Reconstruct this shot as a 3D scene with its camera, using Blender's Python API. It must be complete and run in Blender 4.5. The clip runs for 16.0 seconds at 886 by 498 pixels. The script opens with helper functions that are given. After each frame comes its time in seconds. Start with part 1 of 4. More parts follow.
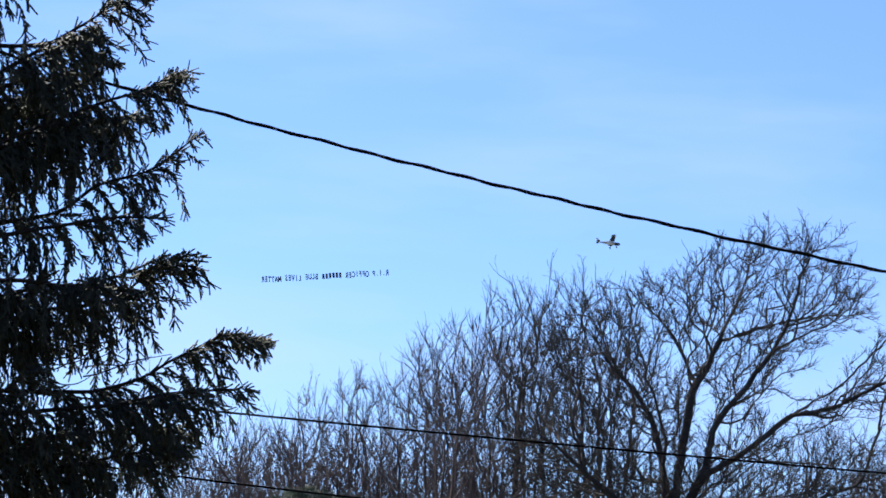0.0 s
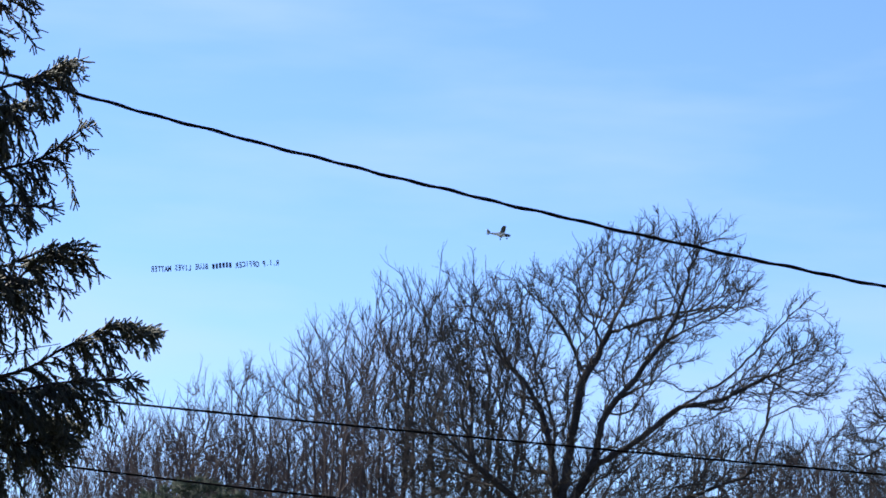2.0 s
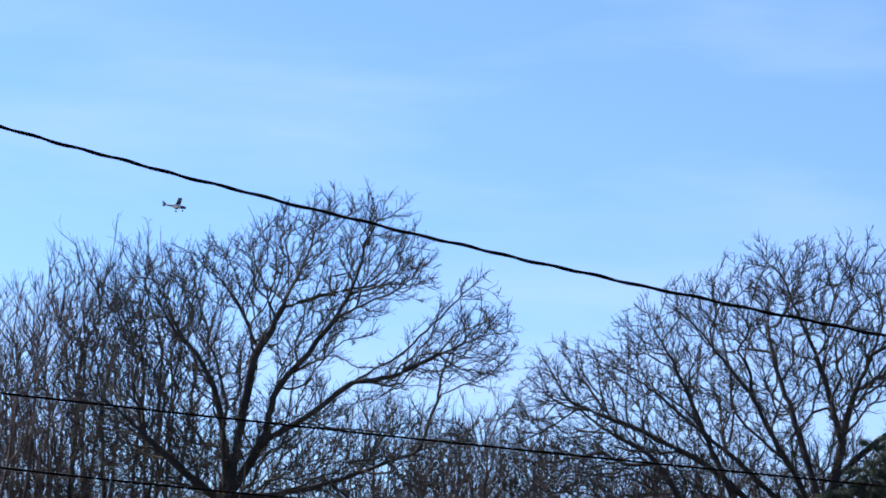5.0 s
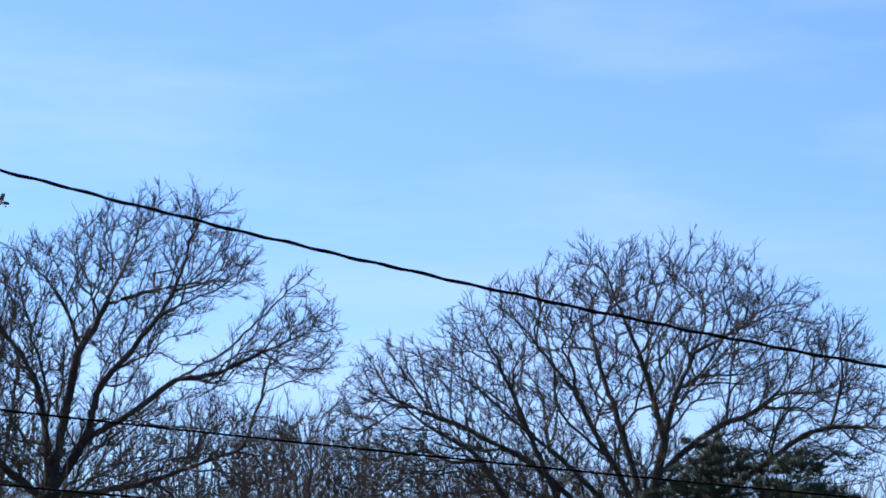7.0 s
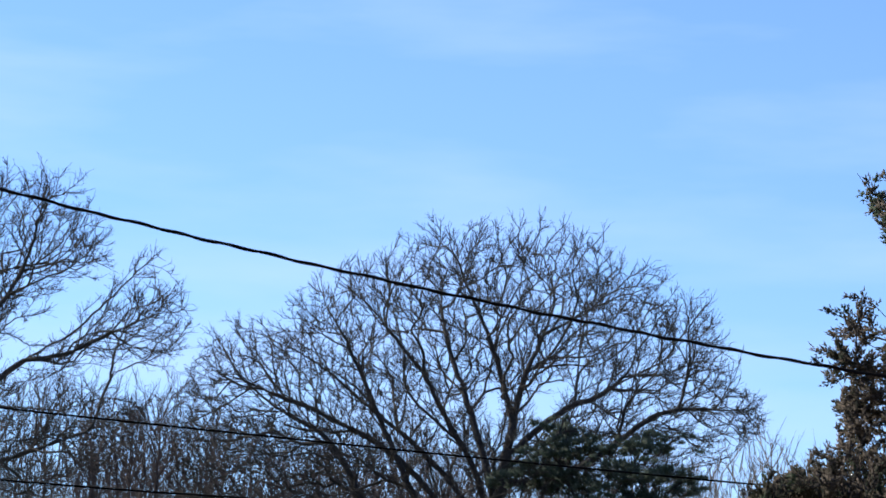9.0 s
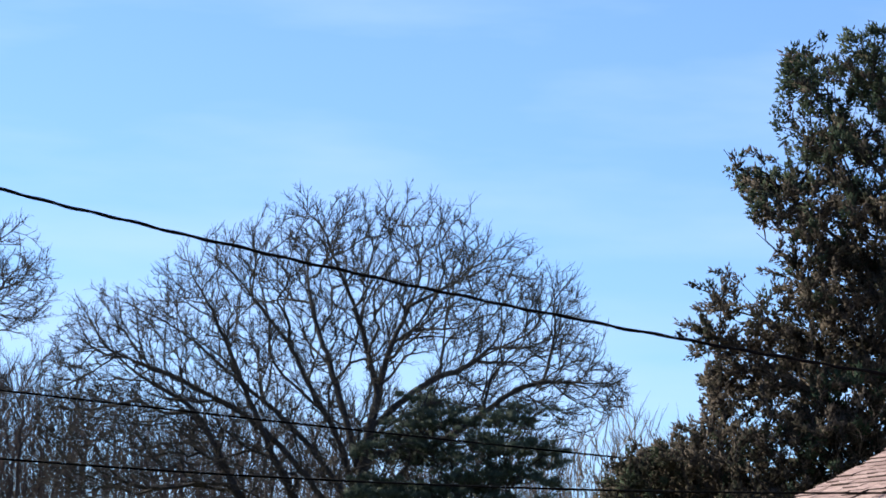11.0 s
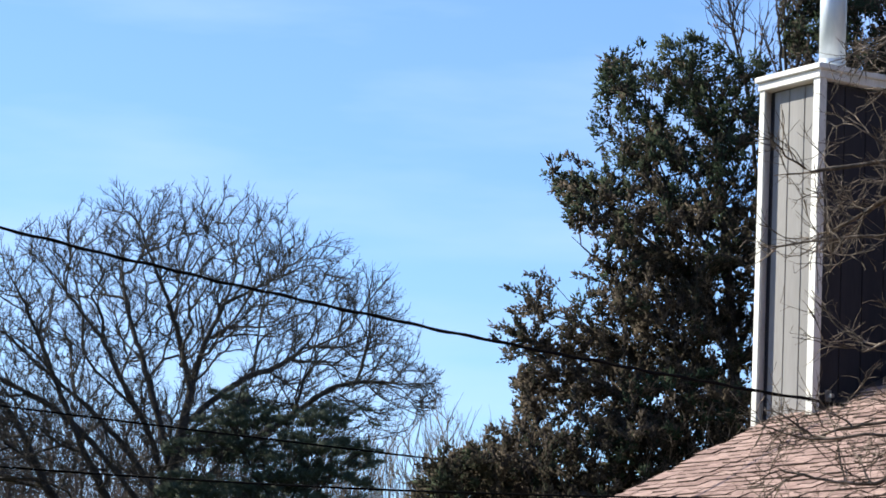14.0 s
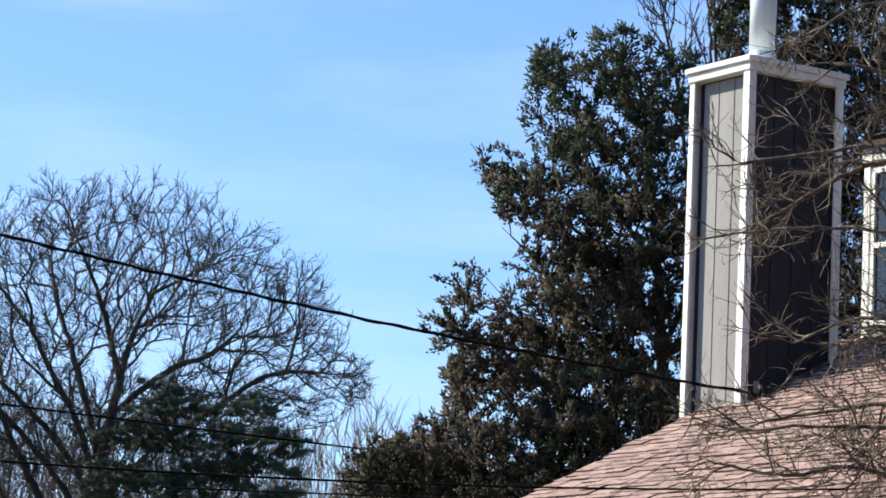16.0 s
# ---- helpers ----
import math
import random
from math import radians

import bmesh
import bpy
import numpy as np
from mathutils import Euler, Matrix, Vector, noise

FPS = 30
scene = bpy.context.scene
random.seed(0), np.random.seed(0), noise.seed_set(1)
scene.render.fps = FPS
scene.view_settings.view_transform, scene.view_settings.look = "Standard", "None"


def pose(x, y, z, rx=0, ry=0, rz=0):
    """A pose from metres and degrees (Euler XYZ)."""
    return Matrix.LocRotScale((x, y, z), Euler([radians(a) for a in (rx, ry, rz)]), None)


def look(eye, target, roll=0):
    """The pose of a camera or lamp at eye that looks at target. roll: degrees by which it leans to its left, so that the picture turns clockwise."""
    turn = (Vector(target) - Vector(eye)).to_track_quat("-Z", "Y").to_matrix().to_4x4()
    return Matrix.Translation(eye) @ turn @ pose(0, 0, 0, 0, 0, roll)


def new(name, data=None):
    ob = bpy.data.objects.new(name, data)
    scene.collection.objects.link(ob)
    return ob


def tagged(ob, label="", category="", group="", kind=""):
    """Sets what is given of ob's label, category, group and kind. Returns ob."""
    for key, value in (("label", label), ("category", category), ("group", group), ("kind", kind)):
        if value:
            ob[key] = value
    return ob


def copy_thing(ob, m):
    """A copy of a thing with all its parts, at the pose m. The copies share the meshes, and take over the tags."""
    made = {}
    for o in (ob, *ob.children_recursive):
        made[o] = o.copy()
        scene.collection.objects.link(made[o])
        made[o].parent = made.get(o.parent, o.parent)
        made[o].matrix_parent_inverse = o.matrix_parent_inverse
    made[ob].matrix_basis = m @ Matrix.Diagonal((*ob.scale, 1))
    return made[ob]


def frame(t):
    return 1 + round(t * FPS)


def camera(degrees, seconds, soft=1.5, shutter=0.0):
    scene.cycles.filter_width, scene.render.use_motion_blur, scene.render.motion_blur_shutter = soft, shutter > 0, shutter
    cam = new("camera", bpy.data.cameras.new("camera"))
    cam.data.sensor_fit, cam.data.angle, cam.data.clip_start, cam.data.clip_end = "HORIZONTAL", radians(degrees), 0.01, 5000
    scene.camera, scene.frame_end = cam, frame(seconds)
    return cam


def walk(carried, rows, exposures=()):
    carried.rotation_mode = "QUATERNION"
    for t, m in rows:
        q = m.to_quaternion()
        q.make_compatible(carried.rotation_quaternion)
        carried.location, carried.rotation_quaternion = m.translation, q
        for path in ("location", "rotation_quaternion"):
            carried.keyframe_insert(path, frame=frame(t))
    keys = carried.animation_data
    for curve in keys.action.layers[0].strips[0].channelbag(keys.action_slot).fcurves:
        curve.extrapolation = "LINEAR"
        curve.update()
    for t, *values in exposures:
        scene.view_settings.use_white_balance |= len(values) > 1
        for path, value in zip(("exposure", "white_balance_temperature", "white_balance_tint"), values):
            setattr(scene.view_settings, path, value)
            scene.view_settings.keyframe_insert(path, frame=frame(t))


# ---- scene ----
cam = camera(15.939, 16.0, soft=1.72)
# seconds, yaw, pitch, roll: the phone turns on the spot, held at eye height
TURNS = [
    (0.0, 11.212, 10.243, 2.135),
    (0.5, 10.9, 10.256, 2.041),
    (1.0, 10.466, 10.249, 2.022),
    (1.5, 9.909, 10.221, 2.026),
    (2.0, 9.192, 10.147, 2.048),
    (2.5, 8.286, 10.044, 2.048),
    (3.0, 7.271, 9.921, 2.091),
    (3.5, 6.188, 9.851, 2.106),
    (4.0, 5.111, 9.846, 2.236),
    (6.5, 0.775, 9.977, 2.037),
    (7.0, -0.0, 9.978, 1.981),
    (7.5, -0.697, 9.95, 1.943),
    (8.0, -1.373, 9.914, 1.887),
    (8.5, -2.071, 9.863, 1.799),
    (9.0, -2.768, 9.735, 1.758),
    (11.5, -5.863, 9.271, 2.188),
    (12.0, -6.518, 9.322, 2.403),
    (12.5, -7.108, 9.347, 2.457),
    (13.0, -7.686, 9.366, 2.487),
    (13.5, -8.195, 9.394, 2.499),
    (14.0, -8.6, 9.42, 2.566),
    (14.5, -8.968, 9.425, 2.577),
    (15.0, -9.308, 9.399, 2.57),
    (15.5, -9.617, 9.346, 2.543),
    (16.0, -9.893, 9.3, 2.6),
]
walk(cam, [(t, pose(0, 0, 1.6) @ pose(0, 0, 0, 0, 0, yaw) @ pose(0, 0, 0, 90 + pitch) @ pose(0, 0, 0, 0, 0, roll)) for t, yaw, pitch, roll in TURNS],
     [(0.0, 0.92, 6500, 10), (4.0, 0.94, 6500, 9), (9.0, 1.02, 6600, 6), (12.0, 1.08, 6950, 3), (16.0, 1.12, 7050, 2)])

# ---- world, sun, exposure ----
SUN_AZ, SUN_EL = -61.0, 38.0      # degrees clockwise from the +y axis; above the horizon
world = bpy.data.worlds.new("world")
scene.world = world
world.use_nodes = True
wn, wl = world.node_tree.nodes, world.node_tree.links
wn.clear()
w_out = wn.new("ShaderNodeOutputWorld")
w_bg = wn.new("ShaderNodeBackground")
w_bg.inputs["Strength"].default_value = 0.08
sky = wn.new("ShaderNodeTexSky")
sky.sky_type = "NISHITA"
sky.sun_disc = False
sky.sun_elevation, sky.sun_rotation = radians(SUN_EL), radians(SUN_AZ)
sky.air_density, sky.dust_density, sky.ozone_density = 1.0, 0.12, 2.0
# thin high haze drawn out into streaks
w_tc = wn.new("ShaderNodeTexCoord")
w_map = wn.new("ShaderNodeMapping")
w_map.inputs["Scale"].default_value = (3.0, 3.0, 15.0)
w_map.inputs["Rotation"].default_value = (0.0, radians(-9), 0.0)
w_noise = wn.new("ShaderNodeTexNoise")
w_noise.inputs["Scale"].default_value = 2.2
w_noise.inputs["Detail"].default_value = 5.0
w_noise.inputs["Roughness"].default_value = 0.5
w_ramp = wn.new("ShaderNodeMapRange")
w_ramp.inputs["From Min"].default_value, w_ramp.inputs["From Max"].default_value = 0.45, 0.72
w_ramp.inputs["To Min"].default_value, w_ramp.inputs["To Max"].default_value = 0.0, 0.34
w_tint = wn.new("ShaderNodeMix")
w_tint.data_type, w_tint.blend_type = "RGBA", "MULTIPLY"
w_tint.inputs["Factor"].default_value = 1.0
w_tint.inputs["B"].default_value = (0.723, 0.90, 1.33, 1)
w_mix = wn.new("ShaderNodeMix")
w_mix.data_type = "RGBA"
w_mix.inputs["B"].default_value = (4.45, 5.65, 9.6, 1)
wl.new(w_tc.outputs["Generated"], w_map.inputs["Vector"])
wl.new(w_map.outputs["Vector"], w_noise.inputs["Vector"])
wl.new(w_noise.outputs["Fac"], w_ramp.inputs["Value"])
wl.new(w_ramp.outputs["Result"], w_mix.inputs["Factor"])
wl.new(sky.outputs["Color"], w_tint.inputs["A"])
wl.new(w_tint.outputs["Result"], w_mix.inputs["A"])
wl.new(w_mix.outputs["Result"], w_bg.inputs["Color"])
wl.new(w_bg.outputs["Background"], w_out.inputs["Surface"])

sun_data = bpy.data.lights.new("sun", "SUN")
sun_data.energy, sun_data.angle, sun_data.color = 5.0, radians(0.53), (1.0, 0.94, 0.86)
sun = new("sun", sun_data)
sun_dir = Vector((math.sin(radians(SUN_AZ)) * math.cos(radians(SUN_EL)), math.cos(radians(SUN_AZ)) * math.cos(radians(SUN_EL)), math.sin(radians(SUN_EL))))
sun.matrix_world = look(sun_dir * 60, (0, 0, 0))


# ---- materials ----
def material(name, stops, rough=0.8, scale=6.0, fine=60.0, bump=0.3, metal=0.0, stretch=(1, 1, 1), per_piece=0.0, spec=0.3, dist=0.02):
    """A worn surface: a coarse noise picks among the colour stops, a fine noise breaks it up and gives relief."""
    m = bpy.data.materials.new(name)
    m.use_nodes = True
    n, l = m.node_tree.nodes, m.node_tree.links
    b = n["Principled BSDF"]
    tc = n.new("ShaderNodeTexCoord")
    mp = n.new("ShaderNodeMapping")
    mp.inputs["Scale"].default_value = stretch
    l.new(tc.outputs["Object"], mp.inputs["Vector"])
    big, small = n.new("ShaderNodeTexNoise"), n.new("ShaderNodeTexNoise")
    for t, s in ((big, scale), (small, fine)):
        t.inputs["Scale"].default_value = s
        t.inputs["Detail"].default_value = 4
        l.new(mp.outputs["Vector"], t.inputs["Vector"])
    ramp = n.new("ShaderNodeValToRGB")
    e = ramp.color_ramp.elements
    while len(e) < len(stops):
        e.new(0.5)
    for i, c in enumerate(stops):
        e[i].position = 0.3 + 0.4 * i / max(1, len(stops) - 1)
        e[i].color = (*c, 1)
    fac = n.new("ShaderNodeMath")
    fac.operation = "MULTIPLY_ADD"
    fac.inputs[1].default_value = 0.35
    l.new(small.outputs["Fac"], fac.inputs[0])
    sub = n.new("ShaderNodeMath")
    sub.operation = "SUBTRACT"
    sub.inputs[1].default_value = 0.175
    l.new(big.outputs["Fac"], sub.inputs[0])
    l.new(sub.outputs["Value"], fac.inputs[2])
    last = fac
    if per_piece:
        info = n.new("ShaderNodeObjectInfo")
        isl = n.new("ShaderNodeNewGeometry")
        add = n.new("ShaderNodeMath")
        l.new(info.outputs["Random"], add.inputs[0])
        l.new(isl.outputs["Random Per Island"], add.inputs[1])
        fr = n.new("ShaderNodeMath")
        fr.operation = "FRACT"
        l.new(add.outputs["Value"], fr.inputs[0])
        mad = n.new("ShaderNodeMath")
        mad.operation = "MULTIPLY_ADD"
        mad.inputs[1].default_value = per_piece
        l.new(fr.outputs["Value"], mad.inputs[0])
        sb = n.new("ShaderNodeMath")
        sb.operation = "SUBTRACT"
        sb.inputs[1].default_value = per_piece / 2
        l.new(fac.outputs["Value"], sb.inputs[0])
        l.new(sb.outputs["Value"], mad.inputs[2])
        last = mad
    l.new(last.outputs["Value"], ramp.inputs["Fac"])
    l.new(ramp.outputs["Color"], b.inputs["Base Color"])
    b.inputs["Roughness"].default_value, b.inputs["Metallic"].default_value = rough, metal
    b.inputs["Specular IOR Level"].default_value = spec
    if bump:
        bp = n.new("ShaderNodeBump")
        bp.inputs["Strength"].default_value, bp.inputs["Distance"].default_value = bump, dist
        l.new(small.outputs["Fac"], bp.inputs["Height"])
        l.new(bp.outputs["Normal"], b.inputs["Normal"])
    return m


M_BARK = material("grey_bark", [(0.018, 0.016, 0.0155), (0.031, 0.028, 0.027), (0.056, 0.050, 0.047)], 0.9, 1.5, 30, 0.6)
M_BARK_RED = material("reddish_bark", [(0.034, 0.026, 0.026), (0.062, 0.048, 0.048), (0.105, 0.083, 0.081)], 0.9, 1.2, 30, 0.5)
M_BARK_PALE = material("pale_bark", [(0.06, 0.046, 0.038), (0.14, 0.11, 0.09), (0.24, 0.20, 0.165)], 0.85, 5, 60, 0.5)
M_BARK_TAN = material("tan_bark", [(0.045, 0.036, 0.031), (0.085, 0.067, 0.057), (0.27, 0.22, 0.185)], 0.85, 9, 60, 0.5)
M_BARK_SPRUCE = material("spruce_bark", [(0.016, 0.013, 0.012), (0.034, 0.027, 0.023)], 0.95, 8, 60, 0.7)
M_SPRUCE = material("spruce_needles", [(0.027, 0.034, 0.025), (0.047, 0.057, 0.038), (0.076, 0.081, 0.055)], 0.65, 4, 90, 0.5, per_piece=0.25)
M_CONE = material("spruce_cone", [(0.05, 0.03, 0.018), (0.13, 0.08, 0.045)], 0.7, 30, 120, 0.8)
M_CEDAR = material("cedar_foliage", [(0.018, 0.032, 0.021), (0.032, 0.047, 0.029), (0.052, 0.062, 0.04)], 0.95, 0.7, 30, 0.4, per_piece=0.2, spec=0.1)
M_CEDAR_BROWN = material("browned_cedar_foliage", [(0.019, 0.024, 0.016), (0.034, 0.031, 0.022), (0.058, 0.046, 0.037), (0.094, 0.076, 0.062)], 0.95, 1.0, 30, 0.4, per_piece=0.3, spec=0.1)
M_PINE = material("pine_needles", [(0.016, 0.029, 0.018), (0.029, 0.047, 0.027), (0.047, 0.065, 0.038)], 0.6, 1.5, 40, 0.2, per_piece=0.3)
M_WIRE = material("black_cable_jacket", [(0.004, 0.004, 0.005), (0.008, 0.008, 0.009)], 0.95, 20, 150, 0.1, spec=0.05)
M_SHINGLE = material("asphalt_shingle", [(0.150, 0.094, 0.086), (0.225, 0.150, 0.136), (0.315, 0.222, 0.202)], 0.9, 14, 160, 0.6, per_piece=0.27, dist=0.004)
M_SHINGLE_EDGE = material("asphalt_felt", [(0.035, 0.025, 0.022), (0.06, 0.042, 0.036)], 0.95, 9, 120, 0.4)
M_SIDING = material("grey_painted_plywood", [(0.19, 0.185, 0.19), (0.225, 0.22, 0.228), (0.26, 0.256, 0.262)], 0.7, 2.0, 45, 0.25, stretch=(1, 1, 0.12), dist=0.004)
# the siding again, near-black: shade put into the colour
M_SIDING_SHADE = material("shade_dark_plywood", [(0.022, 0.022, 0.029), (0.03, 0.029, 0.036), (0.04, 0.038, 0.044)], 0.75, 2.0, 45, 0.25, stretch=(1, 1, 0.12), spec=0.15, dist=0.004)
M_WHITE = material("white_painted_trim", [(0.5, 0.49, 0.47), (0.66, 0.655, 0.64), (0.76, 0.76, 0.75)], 0.6, 3, 60, 0.15, stretch=(1, 1, 0.3), dist=0.003)
M_WALL = material("brown_clapboard", [(0.10, 0.075, 0.06), (0.15, 0.115, 0.095)], 0.8, 2, 60, 0.2)
M_FLUE = material("galvanised_flue_steel", [(0.50, 0.55, 0.60), (0.60, 0.65, 0.70), (0.70, 0.74, 0.78)], 0.42, 3, 40, 0.08, metal=0.35, stretch=(1, 1, 0.3), spec=0.5, dist=0.003)
M_METAL = material("dull_steel", [(0.25, 0.25, 0.26), (0.36, 0.36, 0.37)], 0.5, 8, 60, 0.1, metal=0.8)
M_GLASS = bpy.data.materials.new("window_glass")
M_GLASS.use_nodes = True
M_GLASS.node_tree.nodes["Principled BSDF"].inputs["Base Color"].default_value = (0.02, 0.025, 0.03, 1)
M_GLASS.node_tree.nodes["Principled BSDF"].inputs["Roughness"].default_value = 0.06
M_GRASS = material("winter_lawn", [(0.07, 0.075, 0.03), (0.12, 0.11, 0.05), (0.16, 0.14, 0.075)], 0.95, 0.4, 14, 0.5)
M_PLANE_WHITE = material("white_aircraft_paint", [(0.55, 0.56, 0.57), (0.68, 0.69, 0.70)], 0.35, 0.6, 5, 0.02)
M_PLANE_DARK = material("dark_aircraft_paint", [(0.02, 0.025, 0.035), (0.04, 0.045, 0.06)], 0.35, 0.6, 5, 0.02)
M_LETTER = material("black_banner_cloth", [(0.012, 0.012, 0.016), (0.025, 0.025, 0.03)], 0.9, 2, 20, 0.1)


# ---- mesh helpers ----
def thing(name, m, label, category, group="", kind=""):
    e = new(name)
    e.empty_display_size = 0.3
    e.matrix_basis = m
    return tagged(e, label, category, group, kind)


def link(name, me, mat, parent, label=""):
    me.materials.append(mat)
    ob = new(name, me)
    ob.parent = parent
    return tagged(ob, label)


def part(name, bm, mat, parent, label="", smooth=False):
    me = bpy.data.meshes.new(name)
    bm.to_mesh(me)
    bm.free()
    if smooth:
        me.polygons.foreach_set("use_smooth", [True] * len(me.polygons))
    return link(name, me, mat, parent, label)


def raw_mesh(name, verts, faces, smooth=True):
    """A mesh from an array of places and an array of faces that all have the same number of corners."""
    me = bpy.data.meshes.new(name)
    k = faces.shape[1]
    me.vertices.add(len(verts))
    me.vertices.foreach_set("co", np.ascontiguousarray(verts, dtype=np.float32).ravel())
    me.loops.add(faces.size)
    me.loops.foreach_set("vertex_index", np.ascontiguousarray(faces, dtype=np.int32).ravel())
    me.polygons.add(len(faces))
    me.polygons.foreach_set("loop_start", np.arange(0, faces.size, k, dtype=np.int32))
    me.polygons.foreach_set("use_smooth", np.full(len(faces), smooth))
    me.update(calc_edges=True)
    return me


def box(bm, x0, x1, y0, y1, z0, z1, bevel=0.0):
    r = bmesh.ops.create_cube(bm, size=1.0)
    for v in r["verts"]:
        v.co = Vector(((x0 + x1) / 2 + v.co.x * (x1 - x0), (y0 + y1) / 2 + v.co.y * (y1 - y0), (z0 + z1) / 2 + v.co.z * (z1 - z0)))
    if bevel:
        bmesh.ops.bevel(bm, geom=list({e for v in r["verts"] for e in v.link_edges}), offset=bevel, segments=2, affect="EDGES")
    return bm


def unit(v):
    return v / (np.linalg.norm(v, axis=-1, keepdims=True) + 1e-9)


def rings_mesh(name, pos, tan, rad, prev, sides):
    """Tubes: each ring joins the ring named in prev (-1: it begins a tube)."""
    tan = unit(tan)
    ref = np.where(np.abs(tan[:, :1]) < 0.9, np.array([[1.0, 0, 0]]), np.array([[0, 1.0, 0]]))
    a = unit(np.cross(tan, ref))
    b = np.cross(tan, a)
    ang = np.arange(sides) * 2 * np.pi / sides
    v = pos[:, None] + rad[:, None, None] * (np.cos(ang)[None, :, None] * a[:, None] + np.sin(ang)[None, :, None] * b[:, None])
    on = np.nonzero(prev >= 0)[0]
    i = np.arange(sides)
    j = (i + 1) % sides
    f = np.stack([prev[on][:, None] * sides + i, prev[on][:, None] * sides + j, on[:, None] * sides + j, on[:, None] * sides + i], -1).reshape(-1, 4)
    return raw_mesh(name, v.reshape(-1, 3), f)


def sprigs_mesh(name, base, way, length, radius, sides=4, steps=5, jag=0.55, end=0.05):
    """Many small tapered shoots; every other ring is drawn in, so that the outline is ragged like needles."""
    n = len(base)
    way = unit(way)
    ref = np.where(np.abs(way[:, 2:]) < 0.9, np.array([[0, 0, 1.0]]), np.array([[1.0, 0, 0]]))
    a = unit(np.cross(way, ref))
    b = np.cross(way, a)
    s = np.linspace(0, 1, steps)
    prof = np.sin(np.pi * (0.12 + 0.86 * s)) ** 0.6
    prof[1:-1:2] *= 1.0
    prof[2:-1:2] *= jag
    prof[-1] = end
    ang = np.arange(sides) * 2 * np.pi / sides
    spin = np.arange(steps) * 0.7
    c, d = np.cos(ang[None] + spin[:, None]), np.sin(ang[None] + spin[:, None])
    ring = c[None, :, :, None] * a[:, None, None] + d[None, :, :, None] * b[:, None, None]
    v = base[:, None, None] + (s[None, :] * length[:, None])[:, :, None, None] * way[:, None, None] + (radius[:, None] * prof[None])[:, :, None, None] * ring
    i = np.arange(sides)
    j = (i + 1) % sides
    one = np.concatenate([np.stack([k * sides + i, k * sides + j, (k + 1) * sides + j, (k + 1) * sides + i], -1) for k in range(steps - 1)])
    f = (np.arange(n) * sides * steps)[:, None, None] + one[None]
    return raw_mesh(name, v.reshape(-1, 3), f.reshape(-1, 4), True)


def inside(poly, x, y):
    """Which of the places lie in the outline."""
    p = np.array(poly)
    hit = np.zeros(len(x), bool)
    for (x0, y0), (x1, y1) in zip(p, np.roll(p, -1, 0)):
        if y0 != y1:
            hit ^= ((y0 > y) != (y1 > y)) & (x < (x1 - x0) * (y - y0) / (y1 - y0) + x0)
    return hit


def bent(points, step):
    """A smooth line through a limb's joints, cut into even steps."""
    p = np.array(points, float)
    q = [p[0]]
    for i in range(len(p) - 1):
        p0, p1, p2, p3 = p[max(i - 1, 0)], p[i], p[i + 1], p[min(i + 2, len(p) - 1)]
        n = max(1, int(round(np.linalg.norm(p2 - p1) / step)))
        for t in np.arange(1, n + 1) / n:
            q.append(0.5 * (2 * p1 + (p2 - p0) * t + (2 * p0 - 5 * p1 + 4 * p2 - p3) * t * t + (3 * p1 - p0 - 3 * p2 + p3) * t ** 3))
    return np.array(q)


def limb_nodes(g, limbs, step):
    """The laid-out limbs as places and the place that each one grows from."""
    pos, par = [], []
    for limb in limbs:
        line = bent(limb, step)
        line[1:-1] += g.normal(0, 0.06 * step, line[1:-1].shape)
        root, first = -1, 0
        if pos:
            root, first = int(np.argmin(np.linalg.norm(np.array(pos) - line[0], axis=1))), 1
        for p in line[first:]:
            par.append(root)
            root = len(pos)
            pos.append(p)
    return np.array(pos), par


